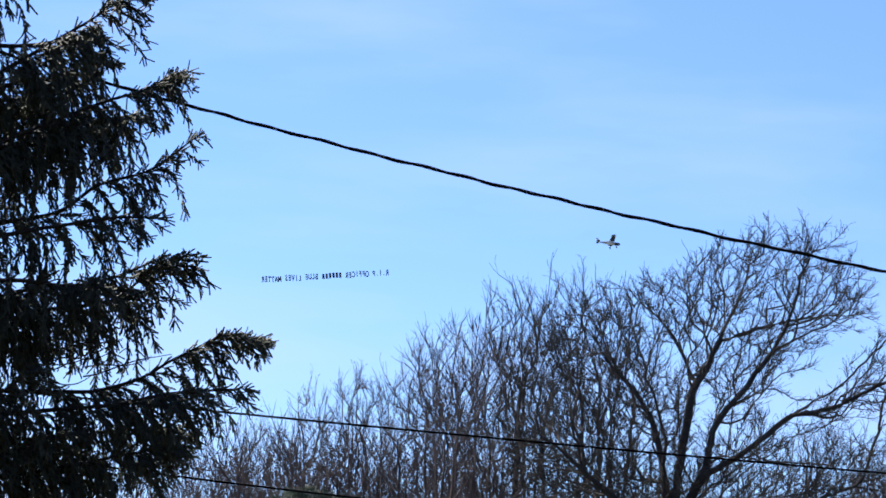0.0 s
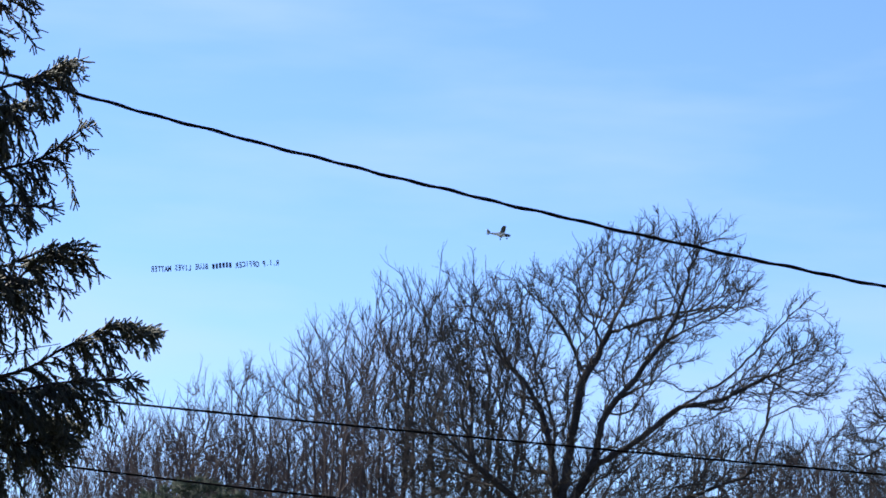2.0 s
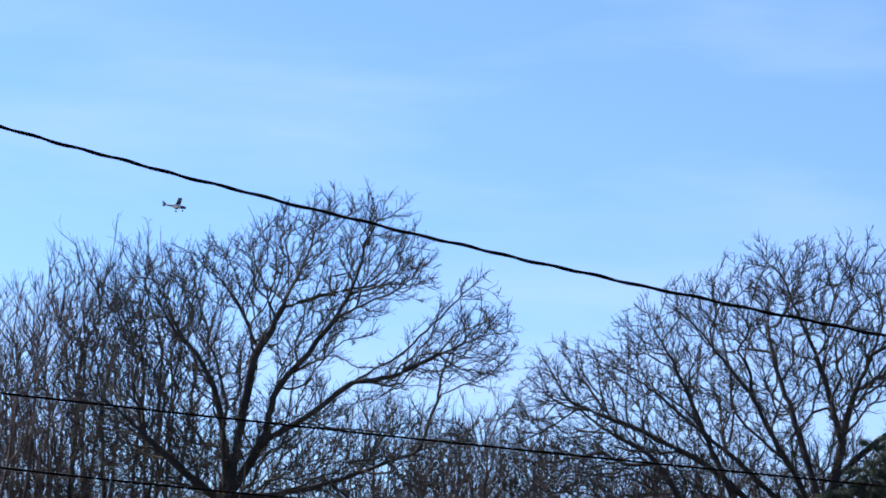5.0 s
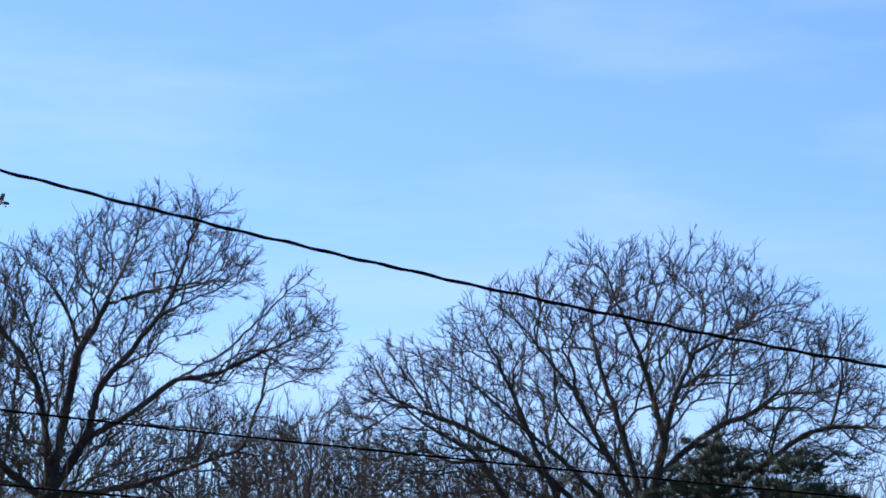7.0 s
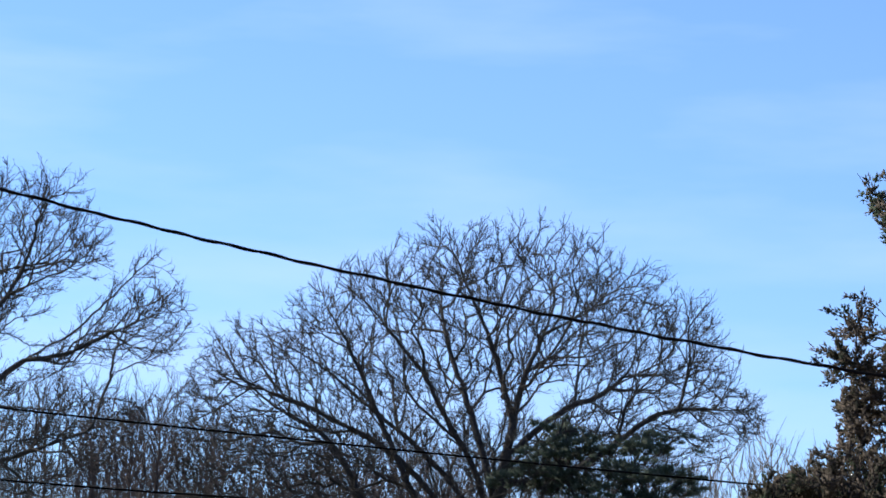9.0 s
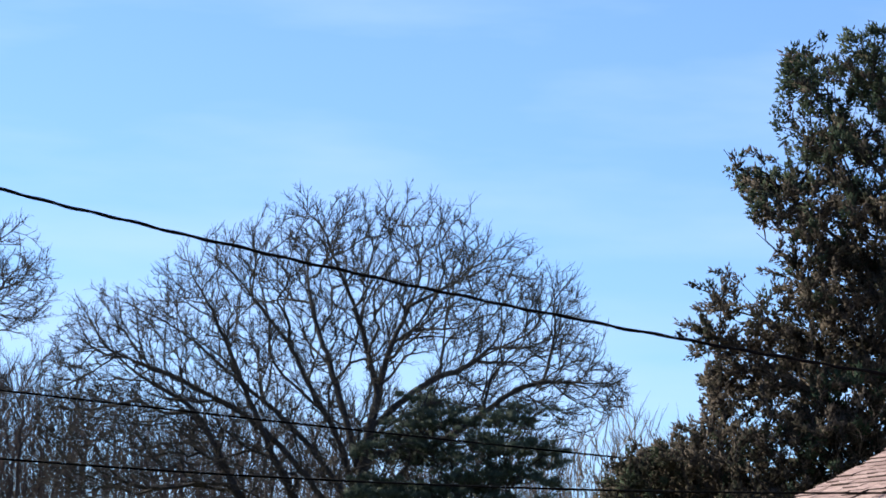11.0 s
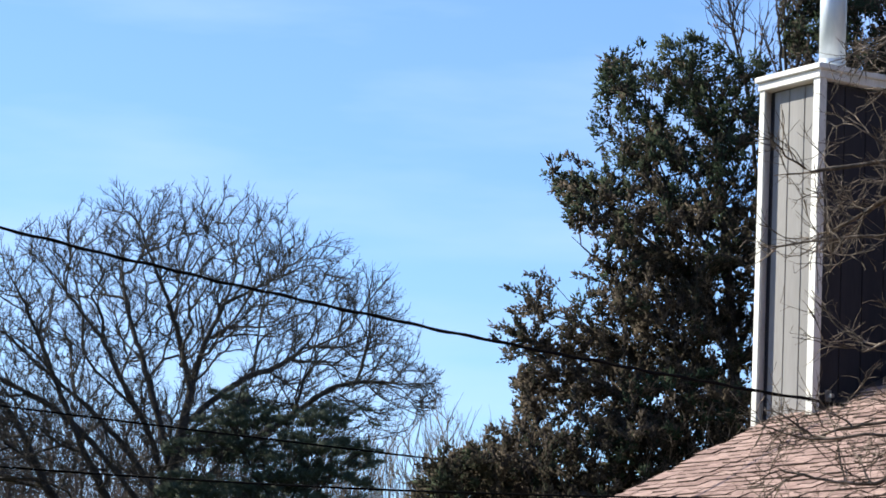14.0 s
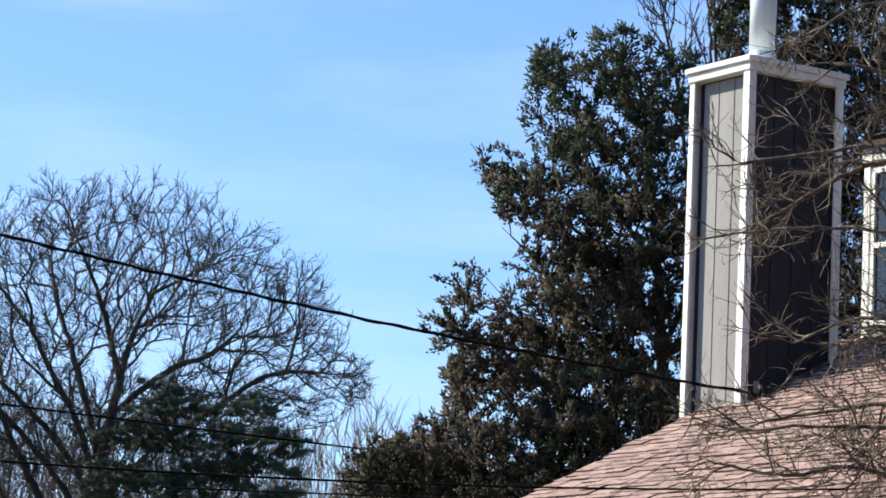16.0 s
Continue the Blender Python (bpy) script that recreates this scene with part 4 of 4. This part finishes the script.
    for k in (0, 0, 0, 1, 1, 2, 2, 2, 3, 4, 6, 7):
        line = limbs[k][0]
        p = line[-1 - int(g.integers(0, 5))] + np.array([g.normal(0, 0.04), g.normal(0, 0.05), -0.03])
        rows = 9
        zz = np.linspace(0, 1, rows)
        rr = 0.019 * np.sin(np.pi * (0.1 + 0.86 * zz)) ** 0.7 * np.where(np.arange(rows) % 2, 1.0, 0.82)
        pos = np.stack([np.full(rows, p[0]), np.full(rows, p[1]), p[2] - zz * g.uniform(0.10, 0.15)], 1)
        link("cone", rings_mesh("cone", pos, np.tile([0.05, 0, -1.0], (rows, 1)), rr, np.arange(-1, rows - 1), 7), M_CONE, tree)
    # bare dead twigs in the gap below the upper limbs
    for k in range(9):
        x0, z0, long = g.uniform(0.5, 1.0), g.uniform(4.75, 5.05), g.uniform(0.35, 0.75)
        s = np.linspace(0, 1, 9)
        line = np.stack([x0 + s * long, np.full(9, g.uniform(-0.3, 0.3)), z0 + 0.30 * long * s ** 1.6 + 0.03 * np.sin(s * 5 + k)], 1)
        link("dead_twig", rings_mesh("dead_twig", line, np.gradient(line, axis=0), 0.006 * (1 - 0.7 * s) + 0.001, np.arange(-1, 8), 4), M_BARK_SPRUCE, tree, "bare dead twig")
    return tree


spruce(place(-19.85, 24))


# ---- overhead cables ----
def cable(name, label, ends, sag, radius, twist=0.0, seed=0):
    """A hanging line between two places; a twisted service line shows its lay as a slight waviness."""
    a, b = Vector(ends[0]), Vector(ends[1])
    n = 420 if twist else 120
    s = np.linspace(0, 1, n)
    p = np.array(a)[None] * (1 - s)[:, None] + np.array(b)[None] * s[:, None]
    p[:, 2] -= 4 * sag * s * (1 - s)
    if twist:
        run = s * (b - a).length
        p[:, 2] += 0.0045 * np.sin(run * 14.3 + 0.8 * np.sin(run * 1.7)) + 0.003 * np.sin(run * 5.9 + 1.0)
    tan = np.gradient(p, axis=0)
    ob = thing(name, Matrix.Identity(4), label, "cable", "overhead cables")
    if twist:
        long = (b - a).length
        for k in range(2):
            ph = s * long / twist * 2 * np.pi + k * np.pi
            q = p + radius * 0.24 * np.stack([0 * s, np.cos(ph), np.sin(ph)], 1)
            link("conductor", rings_mesh("conductor", q, tan, np.full(n, radius * 0.8), np.arange(-1, n - 1), 7), M_WIRE, ob)
    else:
        link("conductor", rings_mesh("conductor", p, tan, np.full(n, radius), np.arange(-1, n - 1), 7), M_WIRE, ob)
    return ob


def along(az, dist, z):
    a = radians(az)
    return dist * math.sin(a), dist * math.cos(a), z


cable("service_cable", "thick twisted black service cable hanging towards the house", (along(-24.0, 29.0, 9.0), along(16.0, 30.55, 5.274)), 0.553, 0.0165, 0.62)
cable("telephone_cable", "thin black telephone cable sagging across the yards", (along(-24.0, 30.0, 5.569), along(13.5, 40.0, 5.292)), 0.117, 0.011)
cable("telephone_cable", "thin black telephone cable sagging across the yards", (along(-24.0, 27.0, 4.794), along(24.0, 27.0, 4.265)), 0.728, 0.0085)
cable("telephone_cable", "thin black cable running low past the roof", (along(5.0, 26.0, 3.76), along(24.0, 25.0, 3.74)), 0.02, 0.0065)

# ---- house with chimney ----
HOUSE = pose(8.205, 29.745, 0, 0, 0, 24.0)      # x runs up the roof, y along its courses
Z0, PITCH = 5.23, 0.5                            # roof height where the chimney's corner meets it; rise per run
RAKE, NEAR, EAVE, TOP = 0.5, -9.0, -4.2, 1.75
WALL_X, WALL_Y, WALL_Z = 2.4, 0.95, 6.24        # the taller wing behind the ridge: its near face, corner and window foot


def roof_z(x):
    return Z0 + PITCH * x


house = thing("house", HOUSE, "house with a reddish brown shingle roof below a grey wall", "house")
hb = bmesh.new()
box(hb, EAVE + 0.35, 9.0, NEAR + 0.3, RAKE - 0.3, 0, roof_z(EAVE + 0.35) - 0.12)
part("wall", hb, M_WALL, house, "brown clapboard outer wall")
hb = bmesh.new()
for y0, y1 in ((NEAR, RAKE),):
    lo, hi = roof_z(EAVE), roof_z(TOP)
    v = [hb.verts.new(c) for c in ((EAVE, y0, lo - 0.18), (TOP, y0, hi - 0.18), (TOP, y0, hi - 0.012), (EAVE, y0, lo - 0.012), (EAVE, y1, lo - 0.18), (TOP, y1, hi - 0.18), (TOP, y1, hi - 0.012), (EAVE, y1, lo - 0.012))]
    for f in ((0, 1, 2, 3), (7, 6, 5, 4), (0, 4, 5, 1), (3, 2, 6, 7), (0, 3, 7, 4), (1, 5, 6, 2)):
        hb.faces.new([v[i] for i in f])
bmesh.ops.recalc_face_normals(hb, faces=hb.faces)
roof = part("roof", hb, M_SHINGLE_EDGE, house, "weathered reddish brown asphalt shingles")
# far slope of the low roof
hb = bmesh.new()
v = [hb.verts.new(c) for c in ((TOP, NEAR, roof_z(TOP) - 0.012), (TOP, RAKE, roof_z(TOP) - 0.012), (TOP + 3, RAKE, roof_z(TOP) - 1.5), (TOP + 3, NEAR, roof_z(TOP) - 1.5))]
hb.faces.new(v)
r = bmesh.ops.extrude_face_region(hb, geom=hb.faces[:])
for q in r["geom"]:
    if isinstance(q, bmesh.types.BMVert):
        q.co.z -= 0.15
bmesh.ops.recalc_face_normals(hb, faces=hb.faces)
part("far_slope", hb, M_SHINGLE_EDGE, house)
# taller wing behind the ridge
wing_b = thing("house_wing", HOUSE, "taller house wing with grey siding and a white-framed window", "house")
W_TOP = WALL_Z + 1.98
hb = bmesh.new()
box(hb, WALL_X, 9.0, NEAR, WALL_Y - 0.03, 0, W_TOP)
part("wall", hb, M_SIDING, wing_b, "grey painted siding")
hb = bmesh.new()
box(hb, WALL_X - 0.035, WALL_X + 0.1, WALL_Y - 0.10, WALL_Y, 4.0, W_TOP, 0.006)
part("corner_board", hb, M_WHITE, wing_b, "white painted corner board")
hb = bmesh.new()
box(hb, WALL_X - 0.06, WALL_X + 0.12, NEAR, WALL_Y + 0.01, W_TOP - 0.14, W_TOP + 0.02, 0.008)
part("fascia", hb, M_WHITE, wing_b, "white painted fascia")
hb = bmesh.new()
box(hb, WALL_X - 0.12, 9.2, NEAR - 0.2, WALL_Y + 0.08, W_TOP + 0.02, W_TOP + 0.08)
part("roof_edge", hb, M_SHINGLE_EDGE, wing_b)
win = new("window")
win.parent = wing_b
w0, w1, wz0, wz1 = -0.3, WALL_Y - 0.14, WALL_Z + 0.12, W_TOP - 0.2
hb = bmesh.new()
for y0, y1, z0, z1 in ((w0, w0 + 0.07, wz0, wz1), (w1 - 0.05, w1, wz0, wz1), (w0, w1, wz1 - 0.06, wz1), (w0, w1, wz0 - 0.03, wz0 + 0.06), (w0, w1, (wz0 + wz1) / 2 - 0.03, (wz0 + wz1) / 2 + 0.03), ((w0 + w1) / 2 - 0.02, (w0 + w1) / 2 + 0.02, wz0, wz1)):
    box(hb, WALL_X - 0.045, WALL_X, y0, y1, z0, z1, 0.004)
part("frame", hb, M_WHITE, win, "white painted window frame")
for z0, z1 in ((wz0 + 0.05, (wz0 + wz1) / 2 - 0.02), ((wz0 + wz1) / 2 + 0.02, wz1 - 0.05)):
    for y0, y1 in ((w0 + 0.05, (w0 + w1) / 2 - 0.015), ((w0 + w1) / 2 + 0.015, w1 - 0.04)):
        hb = bmesh.new()
        box(hb, WALL_X - 0.014, WALL_X - 0.004, y0, y1, z0, z1)
        part("pane", hb, M_GLASS, win)

# ---- chimney chase ----
CW, CD, CTOP = 1.17, 0.89, 8.68
chim = thing("chimney", HOUSE, "tall boxed chimney with grey vertical siding, white trim and steel flue", "chimney")
# dark core shows past the short boards, a painted shadow strip beside the trim
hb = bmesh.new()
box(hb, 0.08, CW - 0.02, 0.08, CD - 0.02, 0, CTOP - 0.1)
part("core", hb, M_SIDING_SHADE, chim)


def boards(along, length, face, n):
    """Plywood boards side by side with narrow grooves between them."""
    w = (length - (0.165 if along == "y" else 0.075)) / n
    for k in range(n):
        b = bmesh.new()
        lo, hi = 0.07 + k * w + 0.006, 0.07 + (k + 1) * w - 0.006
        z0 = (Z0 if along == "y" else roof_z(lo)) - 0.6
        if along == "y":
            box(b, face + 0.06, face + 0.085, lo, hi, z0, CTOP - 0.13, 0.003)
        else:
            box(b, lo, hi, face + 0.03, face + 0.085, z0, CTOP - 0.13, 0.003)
        # x boards face away from the sun: their shade is in the colour
        part("board", b, M_SIDING if along == "y" else M_SIDING_SHADE, chim, "" if along == "y" else "board coloured dark for its shaded side")


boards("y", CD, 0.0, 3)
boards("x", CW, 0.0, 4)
for trims in (((-0.04, -0.012, -0.04, 0.06), (-0.012, 0.05, -0.04, -0.012)), ((-0.04, -0.012, CD - 0.06, CD + 0.02), (-0.012, CW * 0.5, CD - 0.004, CD + 0.02)), ((CW - 0.07, CW + 0.025, -0.04, -0.012), (CW - 0.003, CW + 0.025, -0.012, 0.08))):
    hb = bmesh.new()
    for x0, x1, y0, y1 in trims:
        box(hb, x0, x1, y0, y1, Z0 - 1.5, CTOP - 0.1, 0.003)
    part("corner_trim", hb, M_WHITE, chim, "white painted corner trim")
hb = bmesh.new()
box(hb, -0.055, CW + 0.04, -0.055, CD + 0.035, CTOP - 0.115, CTOP - 0.03, 0.006)
part("band", hb, M_WHITE, chim, "white painted trim band")
hb = bmesh.new()
box(hb, -0.085, CW + 0.07, -0.085, CD + 0.06, CTOP - 0.03, CTOP + 0.03, 0.008)
part("cap", hb, M_WHITE, chim, "white painted cap")
hb = bmesh.new()
bmesh.ops.create_cone(hb, cap_ends=True, segments=40, radius1=0.134, radius2=0.134, depth=1.5, matrix=pose(CW * 0.36, CD * 0.38, CTOP + 0.78))
flue = part("flue_pipe", hb, M_FLUE, chim, "shiny galvanised steel flue pipe", True)
for z, r in ((CTOP + 0.06, 0.16), (CTOP + 0.16, 0.142), (CTOP + 0.95, 0.139)):
    hb = bmesh.new()
    bmesh.ops.create_cone(hb, cap_ends=True, segments=40, radius1=r, radius2=r * 0.96, depth=0.05, matrix=pose(CW * 0.36, CD * 0.38, z))
    part("collar", hb, M_FLUE, flue)

# cable clamp on the chimney's shaded side
clamp = thing("cable_clamp", HOUSE, "small steel wedge clamp holding the service cable", "clamp")
hb = bmesh.new()
box(hb, 0.16, 0.2, -0.09, 0.0, Z0 + 0.16, Z0 + 0.2, 0.004)
box(hb, 0.14, 0.22, -0.02, -0.012, Z0 + 0.12, Z0 + 0.24, 0.003)
part("bracket", hb, M_METAL, clamp)

# ---- bare branches in front of the chimney ----
F = [limb(0, 0, (0.3, 0), (0.2, 3.0), (0.1, 5.2), (0.2, 8.2)),
     limb(0, -0.2, (0.1, 5.6), (-0.4, 6.5), (-0.89, 6.63), (-1.35, 6.57), (-1.91, 6.48), (-2.3, 6.42)), limb(0, 0.3, (0.1, 5.5), (-0.5, 6.4), (-0.89, 6.54), (-1.24, 6.42), (-1.77, 6.11), (-2.1, 5.98)),
     limb(0, -0.4, (0.12, 5.0), (-0.5, 5.8), (-0.91, 5.93), (-1.45, 5.94), (-1.98, 5.87), (-2.35, 5.8)), limb(0, 0.4, (0.12, 4.6), (-0.5, 5.2), (-0.86, 5.28), (-1.16, 5.28), (-1.6, 5.1)),
     limb(0, -0.5, (0.15, 3.8), (-0.4, 4.3), (-0.84, 4.37), (-1.45, 4.35), (-1.97, 4.3), (-2.42, 4.43)), limb(0, 0.3, (0.15, 4.0), (-0.4, 4.6), (-0.85, 4.6), (-1.14, 4.55), (-1.73, 4.46), (-2.03, 4.35)),
     limb(0, 0.1, (0.15, 3.4), (-0.9, 4.05), (-1.6, 4.0), (-2.2, 4.1)), limb(0, 0.1, (0.1, 5.8), (-0.5, 7.0), (-1.0, 7.3), (-1.5, 7.35)),
     limb(0, -0.5, (0.12, 6.4), (-0.4, 7.6), (-0.91, 7.76), (-1.31, 7.57), (-1.66, 7.2)), limb(0, 0.4, (0.15, 6.6), (-0.3, 7.6), (-0.7, 8.0))]
F_OUT = [(-2.5, 3.7), (-2.4, 4.7), (-1.6, 4.8), (-2.4, 5.5), (-2.45, 6.6), (-1.8, 7.4), (-0.9, 8.0), (0.8, 8.6), (1.6, 6.0), (1.4, 3.6)]
gf = Forking(51, F, F_OUT, 1.2, [(0.2, 50, 0.3, 0.8, 0.3), (0.17, 48, 0.15, 0.4, 0.3)], 0.08, 0.0042, 2.2, (), 0.0, 0.2, 3.6, 0.1)
bare_tree("bare_tree", place(19.91, 25), gf, M_BARK_TAN, "bare tree with crooked pale twigs reaching across the roof", "", 0.02,
          dict(each=0.75, length=0.2, lift=0.1, spread=0.6, thin=0.009, radius=0.0038, forks=1.2))

# ---- light aircraft towing a banner ----
def lathe(rows, sides=16):
    """A body along x from rows of (x, z, half width, half height)."""
    b = bmesh.new()
    rings = []
    for x, z, hy, hz in rows:
        rings.append([b.verts.new((x, hy * math.cos(2 * math.pi * k / sides), z + hz * math.sin(2 * math.pi * k / sides))) for k in range(sides)])
    for r, s in zip(rings, rings[1:]):
        for k in range(sides):
            b.faces.new((r[k], r[(k + 1) % sides], s[(k + 1) % sides], s[k]))
    b.faces.new(rings[0][::-1])
    b.faces.new(rings[-1])
    bmesh.ops.recalc_face_normals(b, faces=b.faces)
    return b


def wing(x, y0, y1, z0, z1, c0, c1, thick):
    b = bmesh.new()
    prof = ((0, 0), (0.1, 0.6), (0.35, 1), (1, 0.05), (0.35, -0.35), (0.1, -0.3))
    ends = [[b.verts.new((x + (1 - u) * c * 1.0 - c / 2, y, z + w * thick * c)) for u, w in prof] for y, z, c in ((y0, z0, c0), (y1, z1, c1))]
    n = len(prof)
    for k in range(n):
        b.faces.new((ends[0][k], ends[0][(k + 1) % n], ends[1][(k + 1) % n], ends[1][k]))
    b.faces.new(ends[0])
    b.faces.new(ends[1][::-1])
    bmesh.ops.recalc_face_normals(b, faces=b.faces)
    return b


aircraft = thing("aircraft", pose(-163.05, 1138.38, 213.66) @ pose(0, 0, 0, -9, 3, 14) @ Matrix.Scale(1.15, 4), "small high-winged propeller aircraft, pale with a dark nose and stripe", "aircraft")
part("fuselage", lathe([(-4.2, 0.1, 0.06, 0.12), (-3.0, 0.05, 0.16, 0.22), (-1.2, -0.02, 0.42, 0.48), (-0.2, 0.1, 0.55, 0.72), (1.0, 0.08, 0.56, 0.72), (1.6, -0.1, 0.52, 0.52)]), M_PLANE_WHITE, aircraft, "pale painted body", True)
part("cowling", lathe([(1.55, -0.1, 0.53, 0.53), (2.6, -0.12, 0.5, 0.48), (3.1, -0.14, 0.4, 0.38), (3.4, -0.15, 0.12, 0.12)]), M_PLANE_DARK, aircraft, "dark painted engine cowling", True)
part("stripe", lathe([(-3.6, 0.02, 0.13, 0.10), (-1.2, -0.1, 0.435, 0.22), (1.5, -0.15, 0.575, 0.25)]), M_PLANE_DARK, aircraft, "dark painted lower body", True)
part("wing", wing(0.7, 0, 5.4, 0.8, 0.98, 1.65, 1.15, 0.13), M_PLANE_DARK, aircraft, "wing with a dark underside")
part("wing", wing(0.7, 0, -5.4, 0.8, 0.98, 1.65, 1.15, 0.13), M_PLANE_DARK, aircraft, "wing with a dark underside")
part("tailplane", wing(-3.8, -1.7, 1.7, 0.15, 0.15, 0.9, 0.9, 0.08), M_PLANE_DARK, aircraft)
hb = bmesh.new()
fv = [[hb.verts.new((x, y, z)) for x, z in ((-3.2, 0.15), (-3.9, 1.35), (-4.45, 1.35), (-4.3, 0.1))] for y in (-0.05, 0.05)]
for k in range(4):
    hb.faces.new((fv[0][k], fv[0][(k + 1) % 4], fv[1][(k + 1) % 4], fv[1][k]))
hb.faces.new(fv[0][::-1])
hb.faces.new(fv[1])
bmesh.ops.recalc_face_normals(hb, faces=hb.faces)
part("fin", hb, M_PLANE_WHITE, aircraft)
for x, y in ((2.3, 0.0), (0.3, 1.2), (0.3, -1.2)):
    hb = bmesh.new()
    bmesh.ops.create_cone(hb, cap_ends=True, segments=16, radius1=0.26, radius2=0.26, depth=0.16, matrix=pose(x, y, -1.25, 90))
    part("wheel", hb, M_PLANE_DARK, aircraft, "small dark wheel")
    hb = bmesh.new()
    bmesh.ops.create_cone(hb, cap_ends=True, segments=8, radius1=0.05, radius2=0.05, depth=1.0, matrix=look((x, y * 0.7, -0.8), (x, y, -1.3)))
    part("gear_leg", hb, M_PLANE_DARK, aircraft)
for s in (-1, 1):
    hb = bmesh.new()
    bmesh.ops.create_cone(hb, cap_ends=True, segments=8, radius1=0.05, radius2=0.05, depth=2.6, matrix=look((0.7, s * 1.5, 0.15), (0.7, s * 2.6, 0.85)))
    part("wing_strut", hb, M_PLANE_DARK, aircraft)

# ---- towed letters, read from the far side ----
BL, BR = Vector((-288.4, 1113.25, 195.05)), Vector((-242.81, 1124.08, 199.87))
banner = thing("towed_banner", Matrix.Identity(4), "towed aerial banner of separate black letters seen from behind", "banner")
axis = (BL - BR).normalized()
words = "R.I.P OFFICER ###### BLUE LIVES MATTER"
pitch_l = (BL - BR).length / len(words)
upv = Vector((0.0, 0.0, 1.0))
nrm = axis.cross(upv).normalized()
for k, ch in enumerate(words):
    c = BR + axis * (k + 0.5) * pitch_l + upv * (0.15 * math.sin(k * 0.9))
    turn = Matrix((axis, nrm.cross(axis), nrm)).transposed().to_4x4()
    if ch == " ":
        continue
    if ch == "#":
        b = bmesh.new()
        box(b, -0.42, 0.42, -0.95, 0.95, -0.02, 0.02)
        ob = part("letter_bar", b, M_LETTER, banner)
    else:
        cu = bpy.data.curves.new("letter", "FONT")
        cu.body, cu.size, cu.align_x, cu.extrude, cu.offset = ch, 2.9, "CENTER", 0.02, 0.085
        tmp = bpy.data.objects.new("letter_shape", cu)
        scene.collection.objects.link(tmp)
        me = bpy.data.meshes.new_from_object(tmp.evaluated_get(bpy.context.evaluated_depsgraph_get()))
        bpy.data.objects.remove(tmp)
        for v in me.vertices:
            v.co.y -= 1.02
            v.co.x *= 0.62
        ob = link("letter", me, M_LETTER, banner)
    ob.matrix_basis = Matrix.Translation(c) @ turn

# ---- shingles ----
def shingle_mesh(w, h, t):
    b = bmesh.new()
    box(b, 0, h, 0, w, 0, t)
    for v in b.verts:
        if v.co.x > h / 2:
            v.co.z -= t * 0.9
    me = bpy.data.meshes.new("shingle")
    b.to_mesh(me)
    b.free()
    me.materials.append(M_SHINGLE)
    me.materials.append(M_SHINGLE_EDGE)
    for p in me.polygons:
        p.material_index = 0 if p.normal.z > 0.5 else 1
    return me


rs = random.Random(5)
EXPO = 0.118 / math.sqrt(1 + PITCH ** 2)
slope = math.degrees(math.atan(PITCH))
shapes = [shingle_mesh(w, 0.19, t) for w, t in ((0.30, 0.013), (0.26, 0.018), (0.34, 0.011), (0.22, 0.016))]
widths = (0.30, 0.26, 0.34, 0.22)
rest_v, rest_f, rest_m, made = [], [], [], 0
x = EAVE
while x < TOP - 0.1:
    y = RAKE + 0.02 + rs.uniform(0, 0.12)
    while y > NEAR:
        k = rs.randrange(4)
        w = widths[k]
        m = pose(x + rs.uniform(-0.014, 0.014), y - w, roof_z(x) - 0.006 + rs.uniform(-0.003, 0.004), 0, -slope + rs.uniform(-0.5, 0.8), rs.uniform(-1.2, 1.2))
        y -= w + 0.002
        if -0.02 < x < CW and y + w > -0.06:
            continue
        near_view = -2.3 < x < 1.4 and y > -2.6
        if near_view and made < 300:
            ob = new("shingle", shapes[k])
            ob.parent = roof
            ob.matrix_basis = m
            made += 1
        else:
            base = len(rest_v)
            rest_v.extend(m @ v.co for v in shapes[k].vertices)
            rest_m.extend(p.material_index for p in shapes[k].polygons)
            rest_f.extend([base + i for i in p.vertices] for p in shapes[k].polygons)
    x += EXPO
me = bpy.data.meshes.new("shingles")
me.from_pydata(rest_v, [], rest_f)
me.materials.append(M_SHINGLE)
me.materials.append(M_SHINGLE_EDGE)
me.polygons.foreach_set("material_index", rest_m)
field = new("shingles", me)
field.parent = roof
tagged(field, "weathered reddish brown asphalt shingles", kind="stuff")
